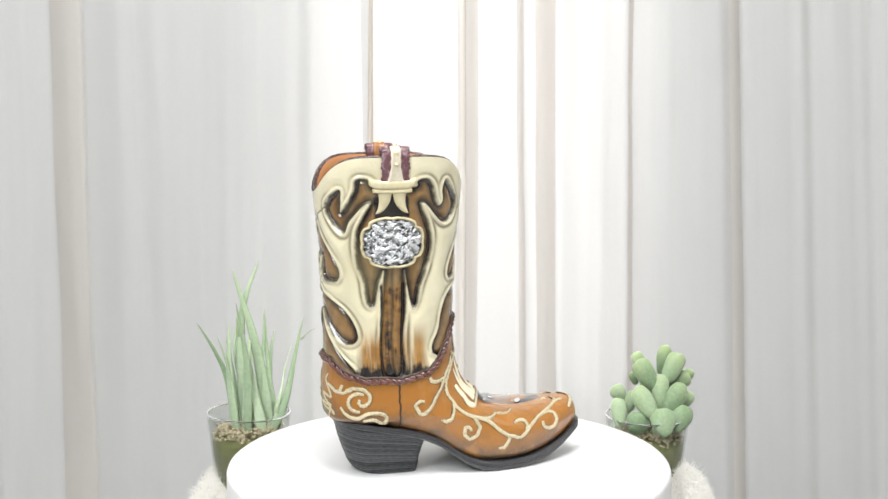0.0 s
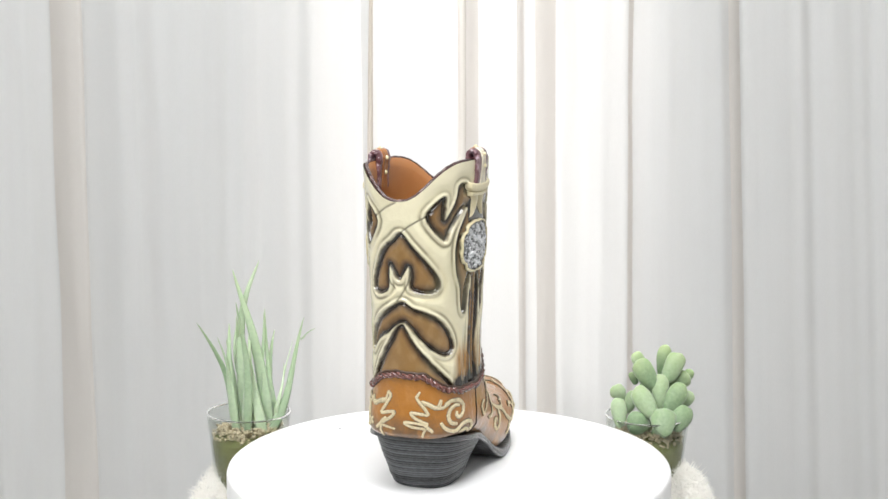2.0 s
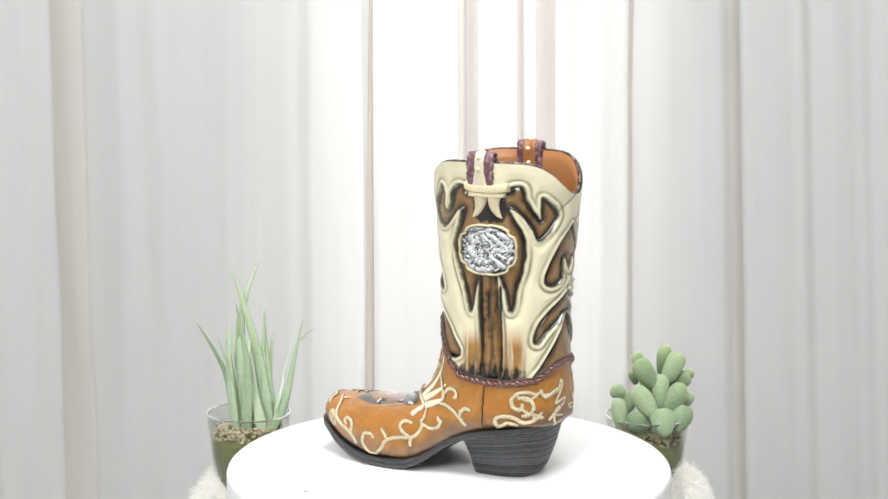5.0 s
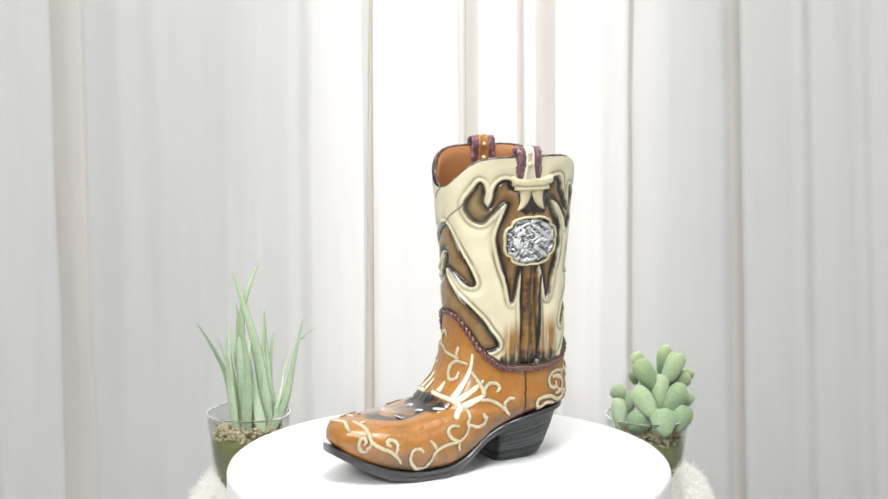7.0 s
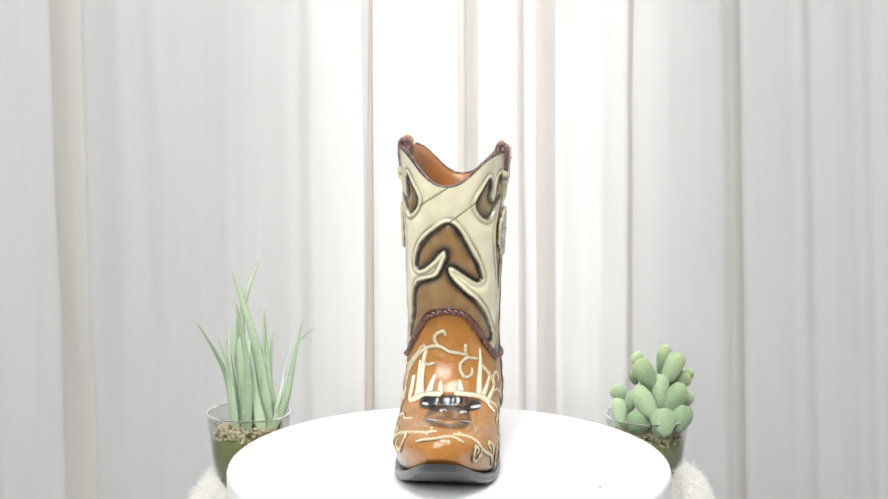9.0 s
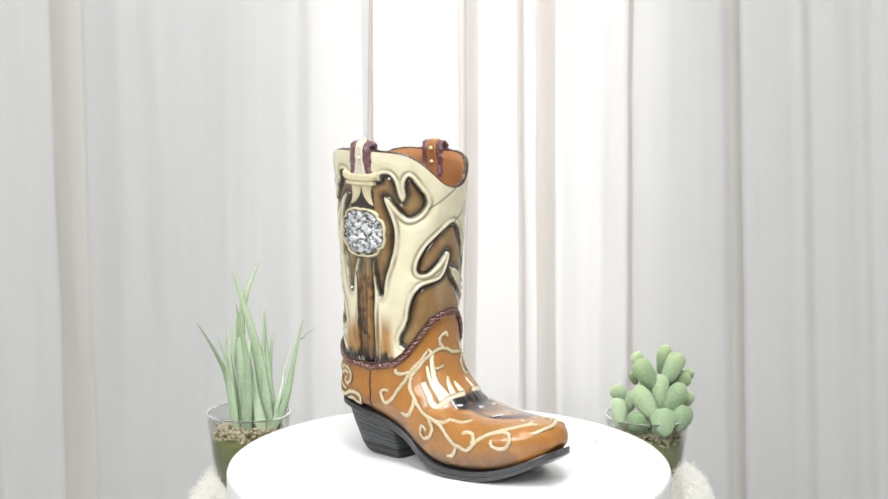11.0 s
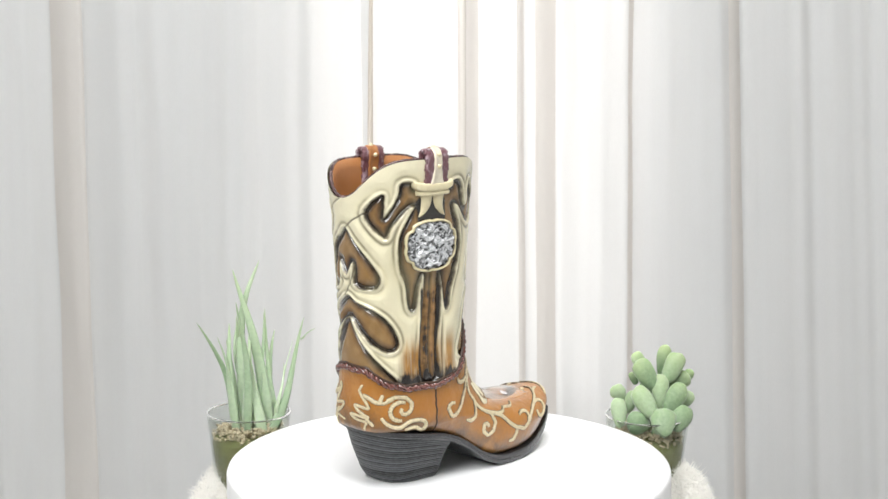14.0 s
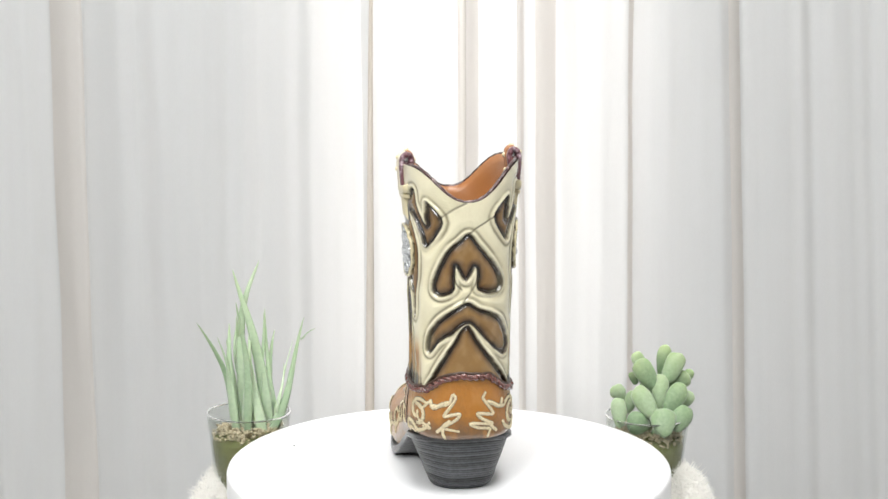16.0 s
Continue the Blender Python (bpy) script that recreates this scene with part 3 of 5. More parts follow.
# outlines of the brown grounds: degrees round the shaft, height; scrolls: degrees round, ring
PANEL = ((283.5, 162.4), (280.5, 159.1), (255, 159.9), (251.2, 163.2), (241.5, 163.2), (237.8, 155.4), (224.2, 145.6), (224.2, 153.1), (222.8, 157.6), (204, 147.9), (223.5, 135), (232.5, 141.8), (245.2, 150.1), (253.5, 151.6), (249, 146.4), (241.5, 138.8), (237.8, 130.3), (239.2, 119.3), (244.5, 110.1), (246, 102.3), (248.2, 97.3), (252, 96.6), (255, 105), (257.2, 110.1), (261.8, 114.5), (260.2, 87.2), (258.8, 58.5), (272.2, 58.1), (273.8, 86.8), (273.8, 113.7), (276, 108.8), (277.5, 103.2), (279.8, 96.2), (282, 95.4), (285.8, 106), (291.8, 116.1), (295.5, 126.1), (295.5, 134.2), (291, 141.8), (285.8, 150.1), (291, 150.1), (300, 144.1), (310.5, 139.6), (321.8, 141.8), (329.2, 148.6), (319.5, 156.8), (310.5, 162.4), (306.8, 157.6), (308.2, 151.6), (303.8, 148.6), (299.2, 152.4), (295.5, 159.9), (290.2, 163.2))
HEART = ((180, 139.6), (187.5, 134.2), (199.5, 127), (212.2, 119.3), (217.5, 113.7), (214.5, 109.5), (204.8, 108.8), (193.5, 109.5), (187.5, 111.5), (187.5, 118.5), (185.2, 121.9), (180.8, 117.7), (178.5, 115.3), (173.2, 119.3), (169.5, 122.7), (168, 117.7), (167.2, 110.8), (161.2, 108.2), (150.8, 107), (143.2, 109.5), (144.8, 115.3), (152.2, 122.7), (162.8, 131.1), (172.5, 135.7))
LOBES = ((180, 103.6), (189.8, 100.1), (209.2, 96.6), (223.5, 92.2), (234.8, 84.3), (237, 77.6), (228.8, 74.9), (216, 77.2), (199.5, 83.5), (183.8, 91.7), (180, 92.6), (174.8, 91.7), (165, 87.6), (149.2, 82.7), (137.2, 76.4), (131.2, 78), (135.8, 86), (150, 94.2), (168, 100.1))
HEEL_TRI = ((174.8, 89.3), (180, 91.7), (183, 88.4), (189.8, 81.9), (207, 72.7), (230.2, 61.8), (235.5, 56.9), (227.2, 52.4), (128.2, 51.9), (131.2, 57.7), (138.8, 62.9), (147, 68.9), (157.5, 76), (169.5, 83.9))
FRONT = ((1.5, 135.7), (9, 132.6), (19.5, 124.4), (33.8, 113), (42, 104), (34.5, 102.3), (23.2, 105.4), (9, 110.1), (0.8, 110.8), (3, 105), (18, 97), (37.5, 89.3), (54.8, 78.8), (60.8, 65.6), (-52.5, 66.2), (-49.5, 82.3), (-45.8, 94.2), (-33.8, 101.6), (-11.2, 105), (-3, 111.5), (0, 117.7), (-3, 120.2), (-15.8, 113), (-30, 108.8), (-39, 110.1), (-36.8, 116.9), (-25.5, 125.3), (-8.2, 132.6))
CROSS_HEART = ((187.5, 119.3), (185.2, 113.7), (180, 107.6), (176.2, 104))
CROSS_HEART_IN = ((167.2, 116.9), (171, 113), (174.8, 110.8))
CROSS_BACK = ((150.8, 146.4), (165.8, 151.6), (177.8, 155.4))
CROSS_BACK_LOW = ((180, 139.6), (187.5, 143.4), (199.5, 147.1), (210.8, 150.1))
CROSS_FRONT = ((-27.8, 144.9), (-11.2, 150.1), (0.8, 155.4))
CROSS_FRONT_LOW = ((1.5, 135.7), (11.2, 140.3), (24, 144.9), (31.5, 147.9))
SCROLL_A = (
    ((198, 8.15), (204, 8.31), (208.5, 8.47), (212.2, 8.59), (216, 8.62), (218.2, 8.43), (220.5, 8.12)),
    ((193.5, 9.41), (198, 9.73), (201, 10.04), (204, 10.23), (207, 10.42)),
    ((224.2, 8.5), (229.5, 8.37), (234, 8.31), (238.5, 8.34), (243, 8.4), (246, 8.59), (248.3, 8.81), (248.3, 9.06), (247.5, 9.32), (245.2, 9.54), (242.2, 9.63), (240, 9.6), (238.5, 9.44), (238.5, 9.28), (239.3, 9.13)),
    ((243, 8.75), (240, 8.69), (237.8, 8.66), (234.8, 8.72), (231.8, 8.81), (229.5, 8.97), (228, 9.16), (227.2, 9.41), (228, 9.66), (229.5, 9.88), (232.5, 10.04), (234.8, 10.1), (237.8, 10.13)),
    ((216.8, 9.76), (218.2, 9.91), (219.8, 10.1), (222.8, 10.29), (226.5, 10.45), (231, 10.58), (235.5, 10.64), (240, 10.51), (243.8, 10.35), (247.5, 10.29), (250.5, 10.29), (253.5, 10.32), (256.5, 10.42), (258, 10.58), (258, 10.83), (254.2, 11.2), (243.8, 11.68), (247.5, 11.39), (249.8, 11.11), (249.8, 10.89), (247.5, 10.83), (243.8, 10.86), (238.5, 10.95)),
    ((-30, 6.45), (-34.5, 6.7), (-39, 6.99), (-45.8, 7.4), (-51, 7.87), (-55.5, 8.28), (-59.2, 8.66), (-64.5, 9.1), (-70.5, 9.6), (-75, 10.04), (-78.8, 10.39), (-82.5, 10.67), (-85.5, 10.83), (-87, 10.73), (-87, 10.48), (-87, 10.26), (-87, 10.04), (-85.5, 9.85), (-83.2, 9.69), (-81.8, 9.69), (-79.5, 9.73)),
    ((-51, 7.87), (-57, 8.06), (-61.5, 8.15), (-64.5, 8.15), (-66.7, 8.06), (-66.7, 7.93), (-67.5, 7.77)),
    ((-51, 8.03), (-54, 8.62), (-57, 9.22), (-57.8, 9.73), (-57.8, 10.2), (-58.5, 10.64), (-59.2, 11.11), (-65.2, 11.9), (-71.2, 12.62), (-73.5, 13.06), (-75, 13.5), (-76.5, 13.88), (-78, 14.26), (-81, 14.73), (-84.7, 15.2), (-87, 15.64), (-89.2, 16.08), (-90, 16.43), (-90.8, 16.81), (-90, 16.9), (-85.5, 16.93), (-80.2, 16.93), (-72.8, 16.87), (-64.5, 16.93), (-55.5, 17.06), (-48, 17.28), (-40.5, 17.53), (-34.5, 17.78), (-27.8, 18), (-20.2, 18.19), (-12, 18.38)),
    ((-57.8, 10.2), (-60.8, 10.58), (-63.8, 10.95), (-72, 11.61), (-82.5, 12.31), (-90, 12.75), (-91.5, 12.94), (-90.8, 12.72), (-90, 12.4)),
    ((288.8, 12.78), (286.5, 13.28), (285.8, 13.69), (288.8, 13.82), (292.5, 13.88), (299.2, 13.72), (306.8, 13.5)),
    ((285, 13), (277.5, 13.66), (272.2, 14.13), (269.2, 14.51), (265.5, 14.73), (261, 14.79), (255.8, 14.76), (256.5, 14.6), (258, 14.45), (262.5, 14.26), (266.3, 14.07), (267.8, 14.07), (267.8, 14.16), (267, 14.29), (265.5, 14.41)),
    ((270.8, 16.08), (268.5, 16.27), (265.5, 16.37), (261, 16.43), (256.5, 16.46), (255, 16.37), (254.2, 16.21)),
    ((276, 16.9), (282.8, 16.74), (288.8, 16.62), (294.8, 16.37), (299.2, 16.11), (300, 15.86), (298.5, 15.67), (295.5, 15.61), (291.8, 15.61)),
    ((-55.5, 17.12), (-49.5, 17.34), (-45.8, 17.59), (-46.5, 17.85), (-51, 18.16), (-57.8, 18.35), (-66, 18.54), (-75, 18.63), (-81.8, 18.63), (-84.7, 18.51), (-84, 18.29), (-80.2, 18.03), (-75, 17.78), (-70.5, 17.66), (-65.2, 17.56)),
    ((-27.8, 18), (-23.2, 18.22), (-20.2, 18.44), (-19.5, 18.7), (-18.8, 18.98)),
    ((-15.8, 18.29), (-4.5, 18.1)),
    ((-9.8, 17.69), (-10.5, 17.37)),
)
SCROLL_C = (
    ((15, 18.7), (20.2, 18.6), (24.8, 18.51), (31.5, 18.44), (39.8, 18.44), (48.8, 18.54), (58.5, 18.66), (66.8, 18.76), (72.8, 18.79), (79.5, 18.7), (84.8, 18.54), (88.5, 18.35), (90.8, 18.19), (93, 18.13), (97.5, 18.1), (104.2, 18.1), (116.2, 18.16)),
    ((24.8, 18.51), (18, 17.88)),
    ((69.8, 18.79), (78, 18.95), (86.2, 19.14), (92.2, 19.36), (97.5, 19.58), (97.5, 19.77), (93, 19.83), (85.5, 19.73), (73.5, 19.51), (66.8, 19.32), (63, 19.14), (66, 19.07), (70.5, 19.07), (75.8, 19.2), (81.8, 19.36)),
    ((92.2, 18.03), (88.5, 17.85), (81.8, 17.66), (75.8, 17.56), (70.5, 17.53), (66.8, 17.63), (66, 17.75), (69.8, 17.94), (74.2, 18.03), (77.2, 18.03), (80.2, 17.97)),
    ((93.8, 16.71), (91.5, 16.68), (90, 16.68), (90, 16.81), (90, 16.96), (90.8, 17.15), (93.8, 17.34), (99.8, 17.53), (109.5, 17.66), (120.8, 17.69), (132, 17.66), (133.5, 17.5), (129.8, 17.28), (118.5, 17), (108.8, 16.68), (99.8, 16.37), (95.2, 16.05), (93.8, 15.64), (95.2, 15.3), (97.5, 15.08), (99.8, 14.89), (99.8, 14.67), (98.3, 14.45), (95.2, 14.19), (91.5, 13.82), (84.8, 13.06), (72, 12.21), (63, 11.58), (57, 11.11)),
    ((95.2, 16.05), (91.5, 15.93), (90, 15.83), (87, 15.77), (82.5, 15.71)),
    ((100.5, 14.92), (95.2, 14.92), (91.5, 14.89), (89.2, 14.73), (85.5, 14.54), (83.2, 14.29), (82.5, 14.07), (85.5, 14.01), (89.2, 14.01)),
    ((99.8, 14.89), (102.8, 15.01), (106.5, 15.17), (110.2, 15.26), (114.8, 15.33)),
    ((90.8, 13.72), (93.8, 13.82), (98.3, 13.88), (100.5, 13.79), (99.8, 13.57), (94.5, 13.16), (90.8, 12.75), (87.8, 12.43), (82.5, 12.15)),
    ((63.8, 10.32), (67.5, 10.29), (70.5, 10.29), (75, 10.45), (79.5, 10.67), (84, 10.98), (89.2, 11.42), (94.5, 12.09), (106.5, 12.62)),
    ((87.8, 11.24), (84.8, 10.83), (84, 10.58), (84.8, 10.39), (85.5, 10.23), (87.8, 10.26), (89.2, 10.32)),
    ((65.2, 9.95), (63, 9.57), (61.5, 9.22), (62.2, 8.94), (64.5, 8.75), (67.5, 8.75), (69.8, 8.81), (72.8, 9.06), (74.2, 9.32), (73.5, 9.44), (72.8, 9.57)),
    ((42.8, 7.81), (45.8, 8.09), (49.5, 8.37), (54, 8.78), (59.3, 9.25), (62.2, 9.66), (65.2, 10.1)),
    ((136.5, 8.37), (127.5, 8.43), (120.8, 8.47), (116.2, 8.37), (113.2, 8.34), (110.2, 8.56), (108.8, 8.88), (110.2, 9.22), (112.5, 9.51), (116.2, 9.6), (120.8, 9.57), (123, 9.32), (123.8, 9.06), (120.8, 8.91), (117.8, 8.78)),
    ((135, 9.57), (124.5, 10.17)),
    ((101.2, 11.14), (99, 10.61), (99, 10.26), (102, 10.1), (106.5, 10.07), (117, 10.2), (124.5, 10.42), (119.3, 10.54), (111.8, 10.64), (108, 10.8), (105, 10.98)),
)
SCROLL_H = (
    ((114.8, 8.53), (121.5, 8.75), (127.5, 8.88), (133.5, 8.59), (138, 8.34), (140.2, 8.4), (143.2, 8.5), (153.8, 8.43), (162, 8.28), (164.2, 7.96), (165.8, 7.59)),
    ((165.8, 7.59), (168, 7.74), (168.8, 7.9), (166.5, 8.25), (163.5, 8.59), (160.5, 8.91), (159.8, 9.13), (167.2, 9), (174, 8.91), (174, 9.1), (171.8, 9.35), (165.8, 9.69), (160.5, 10.01), (167.2, 10.13), (176.2, 10.26)),
    ((160.5, 10.01), (160.5, 10.26), (161.2, 10.48), (162.8, 10.67), (165, 10.92)),
    ((119.3, 9.38), (123, 9.63), (127.5, 9.85), (138.8, 10.04), (144.8, 10.2), (140.2, 10.2), (132.8, 10.17)),
    ((197.2, 7.52), (195, 7.71), (193.5, 7.9), (195.8, 8.18), (199.5, 8.5), (202.5, 8.81), (203.2, 9.06), (194.2, 8.97), (186.8, 8.91), (187.5, 9.06), (189.8, 9.28), (196.5, 9.57), (201.8, 9.79), (190.5, 9.69), (181.5, 9.66), (183, 9.85), (186.8, 10.01), (192.8, 10.07), (198, 10.17), (196.5, 10.42), (194.2, 10.8)),
    ((200.2, 8.28), (209.2, 8.5), (219, 8.69), (225, 8.59), (231.8, 8.43)),
)
SCROLL_F = (
    ((-58.5, 9.82), (-55.5, 9.06), (-51.8, 8.37), (-44.2, 7.65), (-36, 7.02), (-29.2, 6.74), (-21.8, 6.52), (-14.2, 6.39), (-7.5, 6.39), (-2.2, 6.48), (1.5, 6.64), (6, 6.7), (11.2, 6.74), (16.5, 6.8), (23.2, 6.89)),
    ((-28.5, 6.33), (-24, 6.55)),
    ((-7.5, 6.39), (-9.8, 6.23), (-12, 6.11), (-12, 5.92), (-10.5, 5.79), (-6.8, 5.67), (-3, 5.63), (-1.5, 5.73), (-0.8, 5.85)),
    ((19.5, 6.77), (20.2, 6.23)),
    ((36.8, 7.24), (29.2, 7.11), (22.5, 7.05), (18, 7.18), (14.3, 7.43), (13.5, 7.74), (13.5, 8.06), (15.8, 8.4), (18.8, 8.66), (23.2, 8.62), (27, 8.47), (27.8, 8.21), (27.8, 7.9)),
    ((-25.5, 7.21), (-24.8, 7.49), (-22.5, 7.68), (-17.2, 7.62), (-11.2, 7.46)),
    ((-48.8, 19.58), (-41.2, 19.7), (-33.8, 19.83), (-21, 19.99), (-7.5, 20.02), (5.2, 19.73), (15.8, 19.39), (24, 19.48), (33, 19.64), (39.8, 19.7), (47.2, 19.77)),
    ((-54.8, 13.38), (-53.2, 13.91), (-49.5, 14.32), (-41.2, 14.41), (-33.8, 14.35)),
)
ANTLER_LEFT_LINES = (
    ((-4.5, 10.51), (-9.8, 10.54), (-15, 10.58), (-22.5, 10.67), (-30, 10.83), (-37.5, 11.11), (-43.5, 11.33), (-45.8, 10.83), (-44.2, 10.26), (-43.5, 9.66), (-42.8, 9.03)),
    ((-33, 10.83), (-33, 10.17), (-33.8, 9.41), (-34.5, 8.53), (-34.5, 7.65)),
    ((-26.2, 10.64), (-27.8, 9.91), (-29.2, 9.06), (-28.5, 8.09), (-27.8, 7.24), (-25.5, 6.96), (-23.2, 6.74)),
    ((-18, 10.54), (-16.5, 10.04), (-15, 9.47), (-13.5, 9.03), (-12, 8.69)),
    ((-5.2, 10.48), (-6, 9.19)),
)
ANTLER_RIGHT_LINES = (
    ((6, 10.42), (11.2, 10.45), (18, 10.51), (24.8, 10.58), (32.2, 10.7), (39.8, 10.86), (47.2, 11.17), (56.2, 12.24), (70.5, 13.41)),
    ((35.2, 10.73), (35.2, 10.07), (35.2, 9.32), (36.8, 8.69), (38.2, 8.09), (39, 7.4), (38.2, 6.8)),
    ((40.5, 10.76), (45, 10.26), (48.8, 9.69), (51.8, 9.22), (54.8, 8.75)),
    ((49.5, 11.2), (54.8, 10.76), (59.3, 10.45), (60.8, 10.26), (61.5, 10.04)),
    ((12.8, 10.45), (11.2, 9.16)),
)


# ---- boot ----
boot = new("cowboy_boot")
tagged(boot, "glazed cowboy boot in cream, brown and tan with raised ornament", "boot")
FP = np.arange(0, 361, 1.0)
ring_pts = upper(3.0, FP)
ARC = np.concatenate([[0], np.cumsum(np.linalg.norm(np.diff(ring_pts, axis=0), axis=1))])
GIRTH = ARC[-1]


def arc(phi):
    """Millimetres round the shaft from the front."""
    phi = np.asarray(phi, float)
    return np.interp(phi % 360, FP, ARC) + GIRTH * np.floor(phi / 360)


def skin(u, z, out=0.0):
    """The shaft's surface at u millimetres round and z up."""
    phi = np.interp(np.asarray(u, float) % GIRTH, ARC, FP)
    return upper(s_at(phi, z), phi, out)


def outline_distance(u, z, outline):
    """Signed distance to a closed outline, negative inside; the shaft wraps round."""
    p = smooth_path([(arc(a), h) for a, h in outline], 5, True)
    mid = p[:, 0].mean()
    u = (u - mid + GIRTH / 2) % GIRTH - GIRTH / 2 + mid
    d = np.full(u.shape, 9.0)
    near = np.nonzero((u > p[:, 0].min() - 9) & (u < p[:, 0].max() + 9) & (z > p[:, 1].min() - 9) & (z < p[:, 1].max() + 9))[0]
    uu, zz = u[near], z[near]
    best, inside = np.full(len(near), 1e9), np.zeros(len(near), bool)
    for (ax, ay), (bx, by) in zip(p, np.roll(p, -1, 0)):
        ex, ey = bx - ax, by - ay
        k = np.clip(((uu - ax) * ex + (zz - ay) * ey) / (ex * ex + ey * ey + 1e-9), 0, 1)
        best = np.minimum(best, (uu - ax - k * ex) ** 2 + (zz - ay - k * ey) ** 2)
        cross = (ay > zz) != (by > zz)
        inside ^= cross & (uu < ax + (zz - ay) * ex / (ey if abs(ey) > 1e-9 else 1e-9))
    d[near] = np.sqrt(best) * np.where(inside, -1, 1)
    return d


def line_distance(u, z, line):
    p = smooth_path([(arc(a), h) for a, h in line], 6)
    u = (u - p[:, 0].mean() + GIRTH / 2) % GIRTH - GIRTH / 2 + p[:, 0].mean()
    best = np.full(u.shape, 1e9)
    for (ax, ay), (bx, by) in zip(p[:-1], p[1:]):
        ex, ey = bx - ax, by - ay
        k = np.clip(((u - ax) * ex + (z - ay) * ey) / (ex * ex + ey * ey + 1e-9), 0, 1)
        best = np.minimum(best, (u - ax - k * ex) ** 2 + (z - ay - k * ey) ** 2)
    return np.sqrt(best)


def smoothstep(a, b, x):
    t = np.clip((x - a) / (b - a), 0, 1)
    return t * t * (3 - 2 * t)


def shaft():
    nu, nv = 520, 330
    phi = np.interp(np.linspace(0, GIRTH, nu, endpoint=False), ARC, FP)
    top, low = s_at(phi, rim_height(phi)), s_at(phi, collar_height(phi)) + 0.12
    s = np.concatenate([top + (low - top) * v for v in np.linspace(0, 1, nv)])
    ph = np.tile(phi, nv)
    flat = upper(s, ph)
    u, z = arc(ph), flat[:, 2]
    sd = np.full(len(u), 9.0)
    for o in (PANEL, tuple((360 - a, h - 2.6 * float(smoothstep(58, 80, h))) for a, h in PANEL), HEART, LOBES, HEEL_TRI, FRONT):
        sd = np.minimum(sd, outline_distance(u, z, o))
    crease = np.zeros(len(u))
    for o in (CROSS_BACK, CROSS_BACK_LOW, CROSS_FRONT, CROSS_FRONT_LOW, CROSS_HEART, CROSS_HEART_IN):
        crease = np.maximum(crease, np.exp(-(line_distance(u, z, o) / 0.45) ** 2))
    seam = np.zeros(len(u))
    stain = np.zeros(len(u))
    for centre in (arc(267.0), arc(93.0)):
        seam = np.maximum(seam, np.exp(-((u - centre) / 0.9) ** 2) * smoothstep(118, 112, z))
        stain = np.maximum(stain, 0.6 * smoothstep(6.2, 4.5, np.abs(u - centre)) * smoothstep(112, 104, z))
        for off, top_z in ((-11.0, 86), (12.5, 88)):
            stain = np.maximum(stain, smoothstep(9.0, 3.0, np.abs(u - centre - off)) * smoothstep(top_z, top_z - 14, z))
        stain = np.maximum(stain, 0.55 * smoothstep(22, 14, np.abs(u - centre)) * smoothstep(68, 58, z))
    for centre in (arc(267.0), arc(93.0)):
        fleck = np.interp(u, np.arange(0, GIRTH + 1, 0.7), np.random.RandomState(4).uniform(0, 1, len(np.arange(0, GIRTH + 1, 0.7))) ** 1.5)
        crease = np.maximum(crease, 0.85 * fleck * smoothstep(70 + 8 * fleck, 57, z) * smoothstep(24, 16, np.abs(u - centre)))
    # Blackening: streaks by the collar, strip edges, and a patch under the bar.
    black_tint = np.zeros(len(u))
    for centre in (arc(267.0), arc(93.0)):
        d = np.abs(u - centre)
        black_tint = np.maximum(black_tint, 0.56 * smoothstep(74, 57, z) * smoothstep(25, 17, d))
        black_tint = np.maximum(black_tint, 0.62 * np.exp(-((d - 5.8) / 1.3) ** 2) * smoothstep(112, 106, z))
        black_tint = np.maximum(black_tint, 0.40 * smoothstep(6.0, 5.0, d) * smoothstep(112, 104, z))
        black_tint = np.maximum(black_tint, 0.85 * smoothstep(12.5, 5.5, d) * smoothstep(159, 153, z) * smoothstep(137, 146, z))
    soft = np.array([noise.noise(Vector((a / 9, b / 9, 0))) for a, b in zip(u[::7], z[::7])])
    soft = np.repeat(soft, 7)[:len(u)]
    lift = 1.30 * smoothstep(-1.0, 1.0, sd) - 0.85 * np.exp(-((sd + 0.6) / 0.7) ** 2) + 0.75 * smoothstep(-1.2, -5.0, sd)
    lift += 0.30 * np.exp(-((sd - 1.3) / 0.7) ** 2) - 0.34 * np.exp(-((sd - 3.0) / 0.75) ** 2) * (0.75 + 0.8 * soft) + 0.45 * smoothstep(3.0, 7.5, sd)
    lift += -0.35 * crease - 0.8 * seam + 0.28 * soft - 0.5
    verts = upper(s, ph, lift) / 1000
    return mesh_object("shaft", verts, grid_faces(nu, nv), M_SHAFT, boot, "cream relief bands over brown grounds outlined in black",
                       attrs={"ground": sd, "groove": np.exp(-((sd - 2.9) / 0.75) ** 2), "stain": stain, "black_tint": black_tint, "crease": np.maximum(crease, seam)})


shaft()
phi = np.linspace(0, 360, 160, endpoint=False)
rows = [upper(s_at(phi, rim_height(phi)), phi, 0.2), upper(s_at(phi, rim_height(phi)), phi, -1.6)]
top = s_at(phi, rim_height(phi))
for v in np.linspace(0, 1, 26)[1:]:
    rows.append(upper(top + (5.5 - top) * v, phi, -2.4))
rows.append(upper(np.full(160, 5.6), phi, -2.4) * np.array([0.1, 0.1, 1]) + np.array([-33, 0, 0]))
mesh_object("lining", np.concatenate(rows) / 1000, grid_faces(160, len(rows), True, True), M_LINING, boot, "orange brown painted inside")
path = upper(s_at(phi, rim_height(phi)), phi, -0.5)
